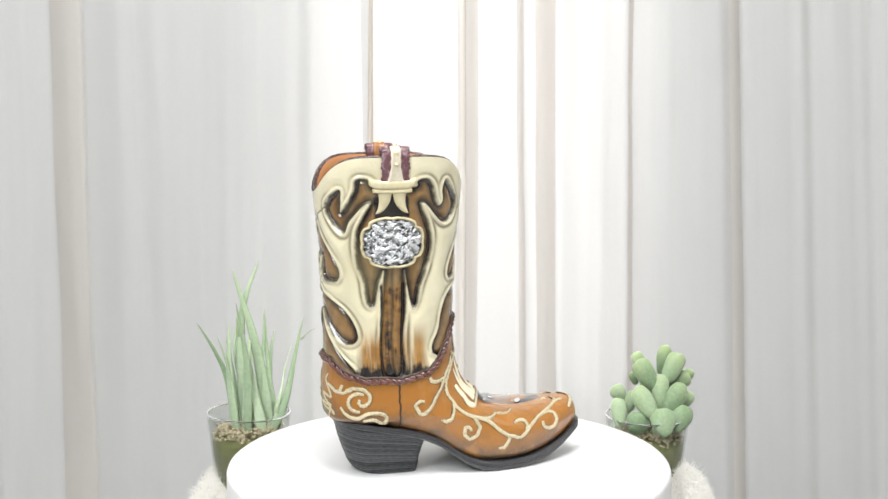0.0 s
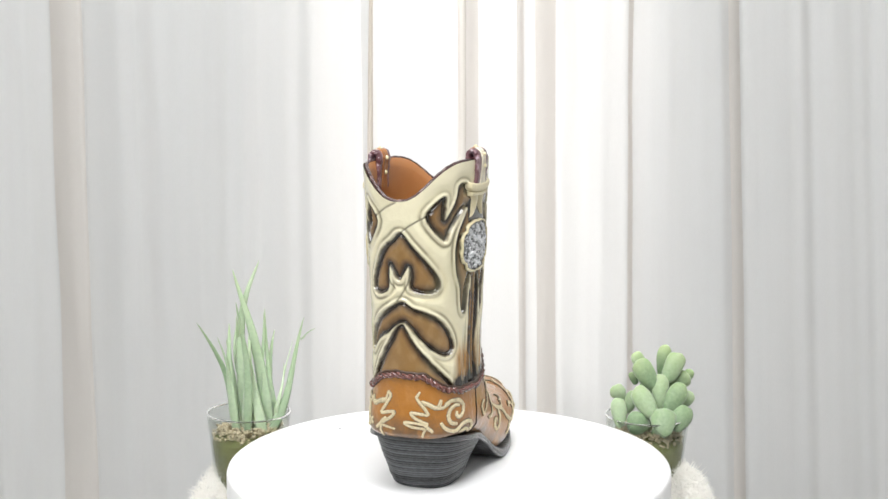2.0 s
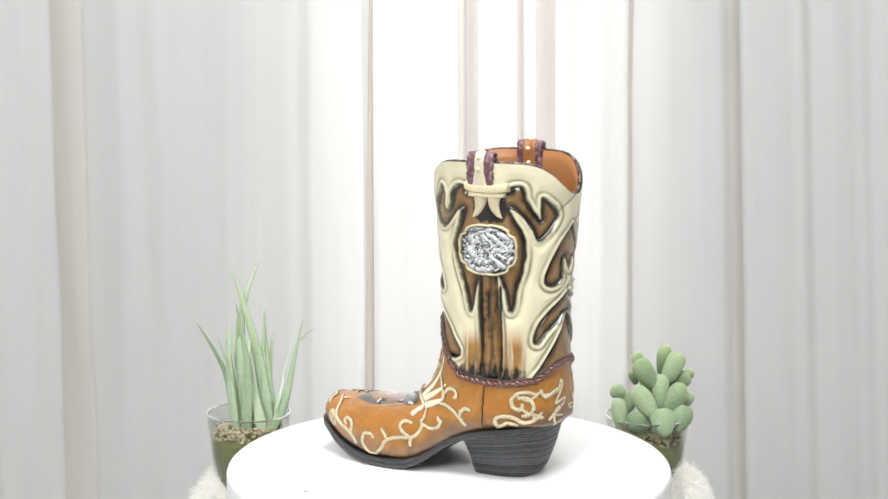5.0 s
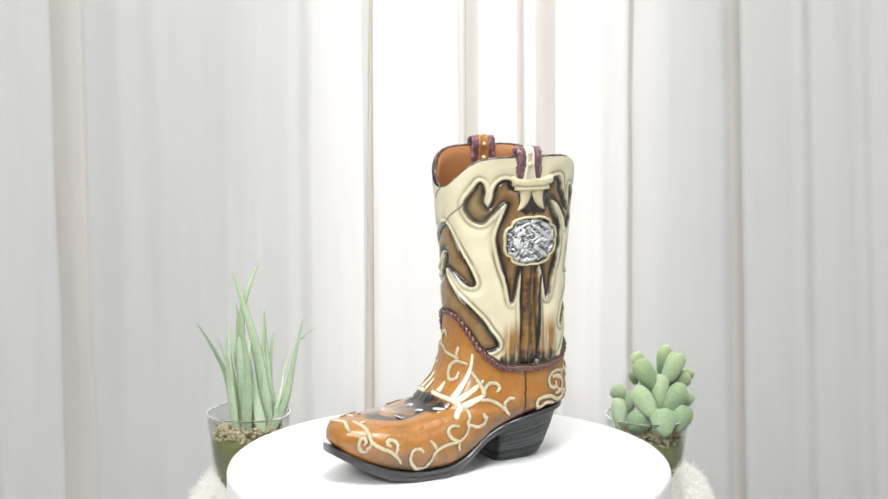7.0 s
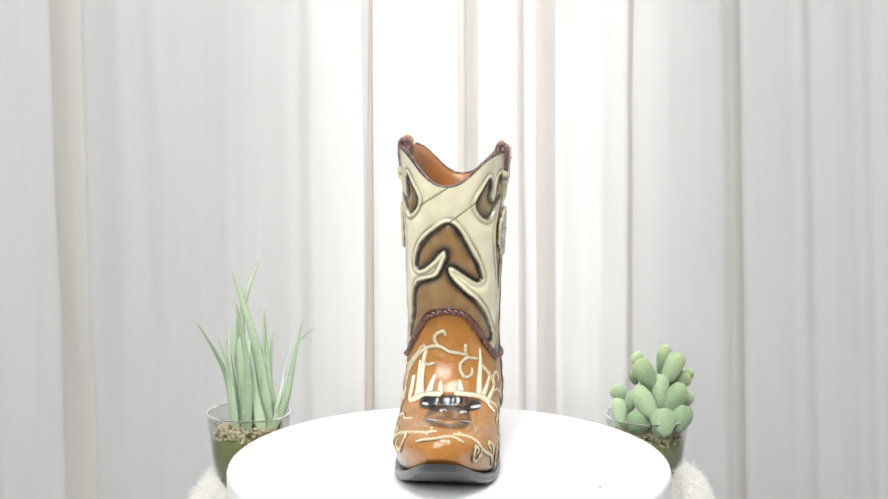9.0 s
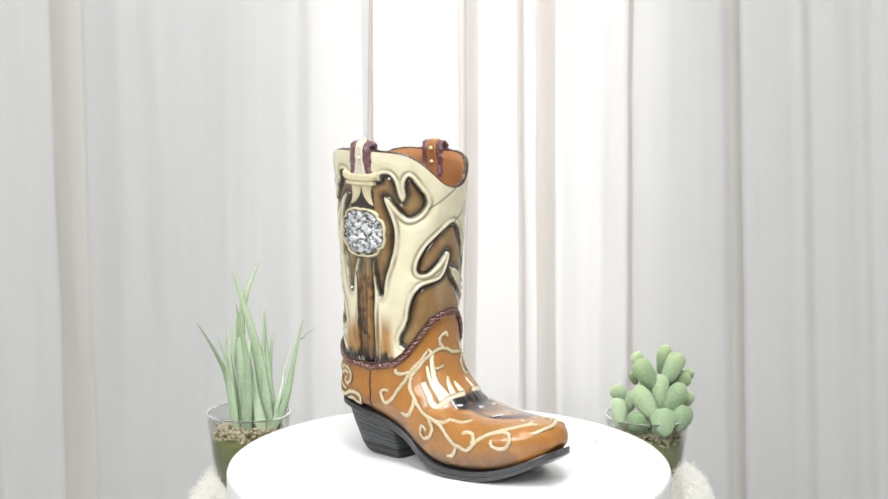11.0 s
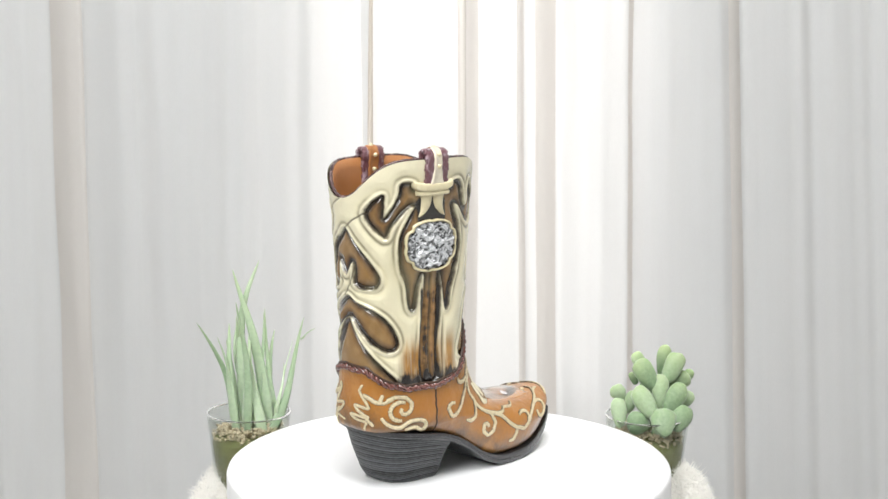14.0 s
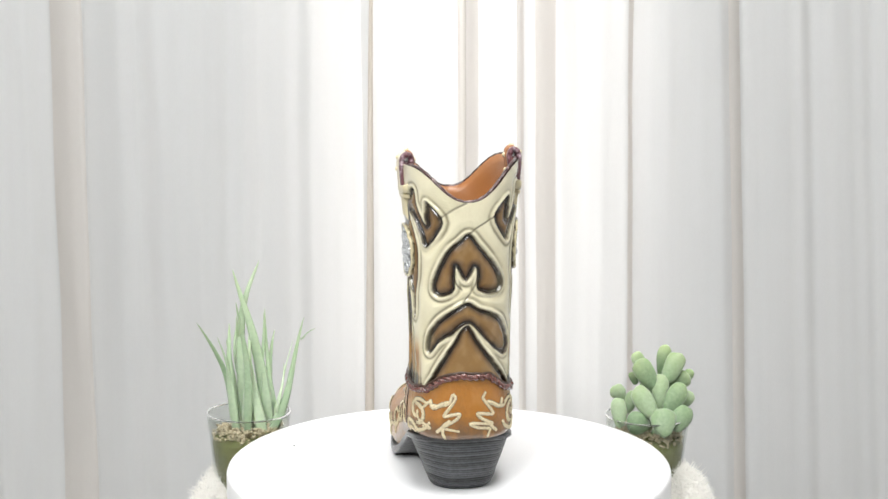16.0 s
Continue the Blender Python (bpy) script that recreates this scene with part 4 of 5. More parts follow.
v, f, _ = tube(path, 1.05 + 0.12 * np.sin(phi * 0.7), 8, True)
mesh_object("rim_binding", v / 1000, f, M_BINDING, boot, "dark maroon rolled rim")

# foot
nu, nv = 200, 170
phi = np.linspace(0, 360, nu, endpoint=False)
start = s_at(phi, collar_height(phi))
rows = [upper(start + (LAST - start) * v, phi, 0.4) for v in np.linspace(0, 1, nv)]
wash = []
for r in rows:
    wash.append(0.95 * smoothstep(15, 2, r[:, 2] - np.interp(r[:, 0], (-72, -36, -14, 0, 20, 48, 77), (32, 27, 20, 11, 5, 8, 20))) * smoothstep(70, 45, r[:, 0]) + 0.25 * smoothstep(0.4, 0.9, np.cos(np.radians(phi))) * smoothstep(62, 50, r[:, 0]) * smoothstep(45, 36, r[:, 2]) - 0.05)
tip = rows[-1].mean(0)
verts = np.concatenate(rows + [tip[None]]) / 1000
faces = grid_faces(nu, nv)
m = (nv - 1) * nu
faces += [(m + i, len(verts) - 1, m + (i + 1) % nu) for i in range(nu)]
foot = mesh_object("foot", verts, faces, M_TAN, boot, "glossy tan foot with raised scrollwork", attrs={"wash": np.concatenate(wash + [np.zeros(1)])})


def skin_path(points, out, each=5):
    """A curve over the boot's skin, with the outward directions."""
    q = smooth_path(points, each)
    a = at_height(q[:, 1], q[:, 0])
    p = upper(q[:, 1], a, out)
    return p, upper(q[:, 1], a, out + 1.0) - p


def ornament(name, points, width, mat, parent, height=0.8, ends=0.55, rope=0.0, taper=0.0):
    p, nrm = skin_path(points, 0.3)
    k = np.linspace(0, 1, len(p))
    step = np.concatenate([[0], np.cumsum(np.linalg.norm(np.diff(p, axis=0), axis=1))])
    w = width * (1 - (1 - ends) * np.abs(2 * k - 1) ** 4) * (1 + rope * np.sin(step * 4.2))
    w = w * (1 - taper * k)
    w[0] *= 0.6
    w[-1] *= 0.6
    v, f, a = tube(p, w, 10, False, height, nrm)
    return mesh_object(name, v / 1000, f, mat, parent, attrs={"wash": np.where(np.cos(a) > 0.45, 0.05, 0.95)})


heel_pair = tuple(tuple((360 - a, s) for a, s in line) for line in SCROLL_A[:5])
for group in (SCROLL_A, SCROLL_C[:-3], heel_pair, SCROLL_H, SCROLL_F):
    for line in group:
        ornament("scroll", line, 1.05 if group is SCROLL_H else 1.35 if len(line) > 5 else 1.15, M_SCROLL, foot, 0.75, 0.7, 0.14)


# deer head with antlers
def dome(a, s, across, along, height, turn, n=20, rise=0.4):
    """A rounded lump that follows the foot's skin; sizes in millimetres."""
    per_a = np.linalg.norm(upper(s, a + 2) - upper(s, a - 2)) / 4
    per_s = np.linalg.norm(upper(s + 0.25, a) - upper(s - 0.25, a)) / 0.5
    prof = [(math.sin(q), math.cos(q)) for q in np.linspace(0.02, 1.9, n // 2 + 1)]
    pv, pf = lathe(prof, n)
    cs, sn = math.cos(radians(turn)), math.sin(radians(turn))
    x, y = pv[:, 0] * across, pv[:, 1] * along
    return upper(s + (x * sn + y * cs) / per_s, a + (x * cs - y * sn) / per_a, rise - 0.45 + pv[:, 2] * height), pf


def deer_head():
    """One relief that grows out of the foot: ears, tufted brow, muzzle and the dark line under the chin."""
    a, s = (g.ravel() for g in np.meshgrid(np.linspace(-31, 45, 110), np.linspace(9.6, 18.0, 120), indexing="xy"))

    def lump(a0, s0, wa, ws, turn=0.0):
        x, y = (a - a0) / wa, (s - s0) / ws
        x, y = x * math.cos(turn) + y * math.sin(turn), y * math.cos(turn) - x * math.sin(turn)
        return np.exp(-(x * x + y * y) ** 1.5)

    a, s = a - 3.0, s + 0.6
    ears = np.maximum(lump(-19, 11.6, 10, 0.95, 0.25), lump(28, 12.0, 12, 0.85, -0.15))
    brow = lump(4, 11.1, 18, 0.42) * (0.85 + 0.15 * np.sin(a * 0.9 + 2.0 * np.sin(s * 2.1)))
    face = lump(3.5, 13.2, 14, 2.2)
    muzzle = lump(-1, 15.6, 13, 1.5)
    ring = np.exp(-((np.hypot((a - 3) / 20, (s - 14.7) / 2.75) - 1) / 0.18) ** 2)
    chin = ring * smoothstep(15.0, 16.4, s)
    mouth = lump(14.5, 15.3, 7, 0.42, -0.1)
    fade = smoothstep(1.0, 0.80, np.maximum(np.abs((a - 4) / 38), np.abs((s - 14.4) / 4.2)))
    rise = 1.2 * ears + 1.1 * brow + 1.3 * face + 1.3 * muzzle + 0.1 * chin - 0.35 * mouth
    # Ring paints the outline; chin adds its shadow, muzzle a soft highlight.
    dark = 1.35 * ears + 1.1 * brow + 0.45 * face - 0.15 * muzzle + 1.3 * chin + 0.7 * ring + 1.4 * mouth + 0.32 * lump(4, 14.0, 24, 3.4)
    verts = upper(s - 0.6, a + 3.0, 0.15 + (0.38 + rise) * fade)
    return mesh_object("deer_head", verts / 1000, grid_faces(110, 120, False, True), M_DEER, boot, "dark glossy relief of a deer head", attrs={"wash": dark * fade - 0.05})


deer = deer_head()
# White glints painted on the ears, beside the paler cheek and mouth patches.
for a, s, w, h, t in ((-9.0, 15.6, 4.6, 1.8, 12), (30, 12.0, 3.6, 1.5, 0), (-20, 11.6, 2.0, 1.0, 0), (16, 15.6, 3.4, 0.7, 0)):
    v, f = dome(a + 3.0, s - 0.6, w, h, 0.4, t, 18, 2.1)
    mesh_object("highlight", v / 1000, f, M_PEARL, deer)
for a, s in ((0.0, 12.0), (18.0, 12.3)):
    v, f = dome(a, s, 2.0, 2.0, 0.7, 0, 12, 2.5)
    mesh_object("eye", v / 1000, f, M_PEARL, deer)
    v, f = dome(a + 0.6, s + 0.05, 1.0, 1.0, 0.7, 0, 8, 3.0)
    mesh_object("pupil", v / 1000, f, M_SOLE, deer)
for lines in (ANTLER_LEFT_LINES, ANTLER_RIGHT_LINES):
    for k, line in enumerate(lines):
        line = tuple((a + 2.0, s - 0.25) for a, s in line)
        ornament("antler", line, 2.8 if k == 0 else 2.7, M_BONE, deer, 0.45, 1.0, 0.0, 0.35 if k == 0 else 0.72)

# braided collar cord, side seams
phi = np.linspace(0, 360, 420, endpoint=False)
wave = 0.25 * np.sin(np.radians(phi * 13)) + 0.15 * np.sin(np.radians(phi * 29 + 40))
collar = upper(s_at(phi, collar_height(phi) + wave), phi, 1.0)
outw = upper(s_at(phi, collar_height(phi) + wave), phi, 2.0) - collar
outw /= np.linalg.norm(outw, axis=1, keepdims=True)
upw = np.cross(np.roll(collar, -1, 0) - np.roll(collar, 1, 0), outw)
upw /= np.linalg.norm(upw, axis=1, keepdims=True)
length = np.linalg.norm(np.roll(collar, -1, 0) - collar, axis=1).cumsum()
turns = round(length[-1] / 6.8)
for k in (0, 1):
    w = 2 * np.pi * turns * length / length[-1] + k * np.pi
    p = collar + 0.8 * (np.cos(w)[:, None] * outw * 0.7 + np.sin(w)[:, None] * upw)
    v, f, a = tube(p, 1.0 + 0.2 * np.sin(np.radians(phi * 47 + 90 * k)), 7, True, 1.0, outw)
    mesh_object("cord_strand", v / 1000, f, M_CORD, boot, "dark red braided cord", attrs={"wash": np.where(np.cos(a) > 0.2, 0.15, 0.9)})
v, f, a = tube(collar + upw * np.sign(upw[:, 2:]) * 1.9 - outw * 0.4, 0.75, 6, True)
mesh_object("collar_edge", v / 1000, f, M_DARKLINE, boot)
for side in (270, 90):
    pts = []
    grid_s, grid_p = np.meshgrid(np.linspace(7.2, 12.6, 150), np.linspace(side - 45, side + 45, 180), indexing="ij")
    g = upper(grid_s, grid_p, 0.45)
    for z in np.linspace(53.5, 27.5, 16):
        d = (g[..., 0] + 35.8 + 0.04 * (z - 40)) ** 2 + (g[..., 2] - z) ** 2
        pts.append(g[np.unravel_index(np.argmin(d), d.shape)])
    v, f, a = tube(smooth_path(pts, 3), 0.55, 7, False, 0.8)
    mesh_object("side_seam", v / 1000, f, M_DARKLINE, boot, "dark stitched side seam")

# sole and heel
SOLE_X = (-69.4, -68.8, -66.8, -62.8, -54.5, -40, -26, -12, 0, 10, 20, 35, 48, 59.4, 66.6, 71.2, 73.8, 74.9, 75.3)
SOLE_W = (1, 7, 15.5, 21.5, 26, 28, 26.6, 26.2, 27.8, 29, 29.0, 27.2, 23.4, 18.4, 14.2, 11.0, 8.4, 5.4, 0.8)
SOLE_T = (32.3, 32.2, 32, 31.6, 30.6, 28.2, 25.2, 19.2, 11.0, 6.8, 5.4, 5.6, 8.2, 12.4, 16.2, 18.6, 19.9, 20.3, 20.4)
SOLE_H = (2.6, 2.6, 2.6, 2.8, 3, 3.2, 3.8, 4.2, 4.6, 5.2, 5.4, 5.4, 5.6, 5.2, 4.8, 4.4, 4.2, 4.1, 4.0)
k = np.linspace(0, len(SOLE_X) - 1, 150)
sx, sw, st, sh = (spline(q, k) for q in (SOLE_X, SOLE_W, SOLE_T, SOLE_H))
sw = np.maximum(sw, 0.4)
sy = np.interp(sx, (-72, -20, 20, 50, 77), (-1.2, -0.4, 1.4, 3.2, 4.2))
bot = np.maximum(st - sh, 0.0)
prof = ((-0.96, 0.0), (-0.985, 0.06), (-1.0, 0.18), (-1.0, 0.45), (-0.99, 0.5), (-1.0, 0.56), (-0.995, 0.85), (-0.97, 1.0), (-0.5, 1.0), (0.0, 1.0))
loop = [*prof, *[(-a, b) for a, b in prof[-2::-1]], (0.5, -0.02), (-0.5, -0.02)]
verts = np.stack([np.stack([sx, sy + a * sw, bot + b * (st - bot)], -1) for a, b in loop], 1).reshape(-1, 3)
faces = grid_faces(len(loop), 150) + [tuple(range(len(loop)))[::-1], tuple(range(149 * len(loop), 150 * len(loop)))]
mesh_object("sole", verts / 1000, faces, M_SOLE, boot, "thin black sole with a welt", False)

nu, nv = 120, 110
psi = np.linspace(0, 2 * np.pi, nu, endpoint=False)
rng = np.random.RandomState(3)
layer = rng.uniform(-0.28, 0.28, 40)
rows, wash = [], []
for v in np.linspace(0, 1, nv):
    zc = v * 29
    back = np.interp(zc, (0, 1.0, 3.5, 10.5, 18.5, 26.5, 31), (-55.0, -57.0, -59.3, -62.6, -65.2, -67.4, -68.4))
    front = np.interp(zc, (0, 5, 14, 20, 31), (-23.6, -23.0, -22.4, -21.4, -19))
    hw = np.interp(zc, (0, 1.2, 7, 15, 22, 31), (15.6, 16.6, 18.8, 21.4, 24, 27.2))
    mid = front - 15
    c, s = np.cos(psi), np.sin(psi)
    nb, nf = 2.5, 7.0
    n = np.where(c < 0, nb, nf)
    a, b = np.sign(c) * np.abs(c) ** (2 / n), np.sign(s) * np.abs(s) ** (2 / n)
    x = mid + np.where(c < 0, a * (mid - back), a * (front - mid))
    ztop = np.interp(x, (-72, -26, -18), (30.8, 23.8, 20.5))
    pos = v * 23 + 0.35 * np.sin(psi * 2 + 1) + 0.2 * np.sin(psi * 5)
    idx = np.floor(pos).astype(int) % 40
    fr = pos - np.floor(pos)
    groove = np.exp(-((np.minimum(fr, 1 - fr)) / 0.14) ** 2)
    off = np.where((v > 0.03) & (v < 0.97), layer[idx] * 0.7 - 0.5 * groove, 0)
    rows.append(np.stack([x + off * c, -1.2 + (hw + off) * b, v * ztop], -1))
    wash.append(np.clip(0.52 + layer[idx] * 1.5 + 0.9 * groove, 0, 1))
verts = np.concatenate(rows + [np.array([[-40, -1.2, 0]])]) / 1000
faces = grid_faces(nu, nv, True, True) + [(i, (i + 1) % nu, len(verts) - 1)[::-1] for i in range(nu)]
mesh_object("heel", verts, faces, M_HEEL, boot, "black stacked leather heel with fine layers", attrs={"wash": np.concatenate(wash + [np.zeros(1)])})


# ---- pull straps, bars and buckles ----
def pillow(outline_half, u0, z0, length, thick, side, nu=36, nv=11, base=0.9):
    """A cushioned strip on the shaft; outline_half gives its half height along -1 .. 1."""
    k = np.linspace(-1, 1, nu)
    verts = []
    for b in np.linspace(-1, 1, nv):
        uu = u0 + k * length / 2
        zz = z0(k) + b * outline_half(k)
        h = -0.5 + (base + 0.5 + thick * (1 - b ** 4) ** 0.5) * np.clip((1 - np.abs(k)) * 9, 0, 1) ** 0.5 * (0.05 if abs(b) == 1 else 1)
        p = skin(uu, zz, h)
        verts.append(p)
    return np.concatenate(verts), grid_faces(nu, nv, False, side < 0)


def side_ornaments(side):
    centre = float(arc(267.4 if side < 0 else 91.2))
    low, drop = (0.0, 0.0) if side < 0 else (-1.8, -3.4)
    # pull strap: a loop over the rim
    x0 = -38.4 if side < 0 else -35.4
    yo = float(skin(centre, 170.0, 1.0)[1])
    path = [(yo + side * 0.3, 161.5), (yo + side * 0.9, 168), (yo + side * 1.4, 174), (yo + side * 1.3, 177.8), (yo + side * 0.3, 180.4), (yo - side * 1.9, 181.6), (yo - side * 4.0, 180.6),
            (yo - side * 4.9, 177.6), (yo - side * 4.5, 173.5), (yo - side * 4.0, 168), (yo - side * 4.0, 161.5)]
    path = [(a, z + (-1.2 if side < 0 else -3.6)) for a, z in path]
    yz = smooth_path(path, 6)
    t = np.gradient(yz, axis=0)
    t /= np.linalg.norm(t, axis=1, keepdims=True)
    nrm = np.stack([t[:, 1], -t[:, 0]], -1) * side * -1
    nrm *= -1 if (nrm[2, 0] * side) < 0 else 1
    strap = None
    for name, half, lo, hi, mat, label in (("pull_strap", 7.4, -1.9, 0.7, M_MAROON, "maroon pull strap looped over the rim"), ("strap_band", 4.0, 0.3, 1.15, M_STRAP, "cream centre band"), ("inner_band", 3.6, 0.3, 1.1, M_LINING, "orange tan centre band on the inner side")):
        k = np.arange(len(yz))
        hw = half * (1 + (0.045 * np.sin(k * 0.9 + side) + 0.035 * np.sin(k * 2.3) + 0.03 * np.sin(k * 3.7) if name == "pull_strap" else 0.06 * np.sin(k * 1.1)))
        if name == "strap_band":
            hw = hw * (0.68 + 0.75 * np.exp(-(k / 5.0) ** 2))
        rows = []
        span = range(len(yz)) if name == "pull_strap" else range(0, 30) if name == "strap_band" else range(30, len(yz))
        for i in span:
            sect = ((-1, lo), (-1.0, hi * 0.6), (-0.9, hi), (-0.62, hi * 1.25), (-0.5, hi), (0.5, hi), (0.62, hi * 1.25), (0.9, hi), (1.0, hi * 0.6), (1, lo))
            rows.append(np.array([(x0 + a * hw[i], yz[i, 0] + nrm[i, 0] * b, yz[i, 1] + nrm[i, 1] * b) for a, b in sect]))
        ob = mesh_object(name, np.concatenate(rows) / 1000, grid_faces(10, len(span)), mat, strap or boot, label)
        strap = strap or ob
    for i in (11, 20, 31, 42, 52):
        v, f = ball((x0 + 0.3, yz[i, 0] + nrm[i, 0] * 1.2, yz[i, 1] + nrm[i, 1] * 1.2), (1.25, 1.25, 1.25), 10)
        mesh_object("stud", v / 1000, f, M_CREAM, strap, "small cream stud")
    # cross bar under the strap
    v, f = pillow(lambda k: 2.7 - 0.8 * k ** 4, centre, lambda k: 161.0 + low + 2.4 * k ** 4, 23.5, 2.4, side)
    bar = mesh_object("strap_bar", v / 1000, f, M_CREAM, boot, "cream moulded bar below the strap")
    v, f = pillow(lambda k: 1.3 + 0 * k, centre, lambda k: 157.6 + low + 0.5 * k ** 2, 19.5, 1.9, side)
    mesh_object("lower_bar", v / 1000, f, M_CREAM, bar)
    for d in (-1, 1):
        k = np.linspace(0, 1, 18)
        inner, outer = 0.1 + 5.6 * k ** 2.6, 7.4 - 0.9 * np.sin(3.14 * k) + 1.6 * k ** 2
        verts = []
        for b in np.linspace(0, 1, 11):
            h = -0.4 + (1.6 + 1.0 * (1 - k)) * np.clip(4 * b * (1 - b), 0, 1) ** 0.5 * np.clip((1 - k) * 8, 0, 1) ** 0.5
            verts.append(skin(centre + d * (inner + (outer - inner) * b), 157.0 + low - 11.0 * k - 1.2 * b * k, h))
        mesh_object("tail", np.concatenate(verts) / 1000, grid_faces(18, 11, False, d > 0), M_CREAM, bar, "flared cream tail")
    # buckle
    nt = 200
    th = np.linspace(0, 2 * np.pi, nt, endpoint=False)
    c, s = np.cos(th), np.sin(th)
    rad = (np.abs(c / 16.4) ** 2.5 + np.abs(s / 14.0) ** 2.5) ** (-1 / 2.5)
    for q in (0.62, np.pi - 0.62, np.pi + 0.62, 2 * np.pi - 0.62):
        rad = rad * (1 - 0.085 * np.exp(-((th - q) / 0.10) ** 2))
    for q in (0, np.pi / 2, np.pi, 1.5 * np.pi, 2 * np.pi):
        rad = rad * (1 - 0.025 * np.exp(-((th - q) / 0.12) ** 2))
    rows, wash = [], []
    for r in np.linspace(0.02, 0.90, 64):
        uu, zz = centre + side * rad * r * c, 130.2 + drop + rad * r * s
        du, dz = uu - centre, zz - 130.2 - drop
        warp = np.array([noise.noise(Vector((a * 0.16, b * 0.16, 5.0 + side))) for a, b in zip(du, dz)])
        form = np.array([noise.noise(Vector((a * 0.30 + 1.4 * g, b * 0.36 - 1.1 * g, 3.0 + side))) for a, b, g in zip(du, dz, warp)])
        chisel = np.array([noise.noise(Vector(((a + b) * 0.50 + 1.8 * g, (b - 0.7 * a) * 0.95, 8.0))) for a, b, g in zip(du, dz, form)])
        nick = np.array([noise.noise(Vector((a * 1.6, b * 1.6, 1.0))) for a, b in zip(du, dz)])
        cut = np.maximum(np.exp(-((form + 0.06) / 0.075) ** 2), 0.9 * np.exp(-((chisel - 0.04) / 0.10) ** 2))
        rows.append(skin(uu, zz, 1.9 + 1.0 * form + 0.6 * chisel + 0.25 * nick - 0.55 * cut - 0.5 * smoothstep(0.74, 0.90, r)))
        wash.append(np.clip(0.9 * cut - 0.30 + 0.9 * smoothstep(0.0, -0.35, form + 0.6 * chisel) + 0.8 * smoothstep(0.80, 0.90, r), 0, 1))
    buckle = mesh_object("buckle", np.concatenate(rows) / 1000, grid_faces(nt, len(rows), True, side > 0), M_SILVER, boot, "antique silver buckle with a worn relief", attrs={"wash": np.concatenate(wash)})
    rows = []
    for r, h in ((1.0, -0.8), (1.01, 0.6), (1.0, 1.5), (0.97, 2.2), (0.935, 2.3), (0.90, 1.9), (0.885, 0.9)):
        rows.append(skin(centre + side * rad * r * c, 130.2 + drop + rad * r * s, h))
    mesh_object("border", np.concatenate(rows) / 1000, grid_faces(nt, len(rows), True, side < 0), M_GOLD, buckle, "raised cream and gold border",
                attrs={"wash": np.repeat((1.0, 0.75, 0.15, -0.2, 0.0, 0.6, 1.0), nt)})


side_ornaments(-1)
side_ornaments(1)


# ---- potted plants ----
def glass_pot(x, y):
    """A tapered tumbler with gravel over moss."""
    pot = new("glass_pot")
    pot.location = (x, y, 0)
    tagged(pot, "clear glass tumbler filled with moss and beige gravel", "planter", "glass planters")
    base = -0.058
    v, f = lathe(((0.001, base), (0.0185, base), (0.0200, base + 0.002), (0.0262, -0.0012), (0.0264, -0.0002), (0.0260, 0.0004), (0.0254, -0.0002), (0.0251, -0.002), (0.0192, base + 0.005), (0.001, base + 0.0045)), 64)
    rv, rf, _ = tube(np.stack([0.0260 * np.cos(np.linspace(0, 2 * np.pi, 64, endpoint=False)), 0.0260 * np.sin(np.linspace(0, 2 * np.pi, 64, endpoint=False)), np.full(64, 0.0003)], -1), 0.0006, 8, True)
    mesh_object("rim", rv, rf, M_RIM, pot, "rounded glass rim")
    mesh_object("tumbler", v, f, M_GLASS, pot, "clear glass").visible_shadow = False
    v, f = lathe(((0.001, base + 0.006), (0.0187, base + 0.006), (0.0230, -0.0185), (0.021, -0.014), (0.001, -0.011)), 40)
    mesh_object("soil", v, f, M_MOSS, pot, "dark green moss and soil")
    rng = np.random.RandomState(int(abs(x) * 1e4))
    pieces = []
    for _ in range(620):
        a, r = rng.uniform(0, 2 * np.pi), 0.0232 * math.sqrt(rng.uniform(0, 1))
        z = -0.0115 + rng.uniform(-0.002, 0.0035) - (0.012 * rng.uniform(0, 1) if r > 0.0195 else 0)
        r = min(r, 0.0262 + (z * 0.11) - 0.0028)
        size = rng.uniform(0.0008, 0.0016) * np.array([1, rng.uniform(0.7, 1), rng.uniform(0.6, 0.9)])
        pieces.append(ball((r * math.cos(a), r * math.sin(a), z), size, 6))
    v, f = joined(pieces)
    tagged(mesh_object("gravel", v, f, M_PEBBLE, pot, "small beige stones"), kind="stuff")
    return pot


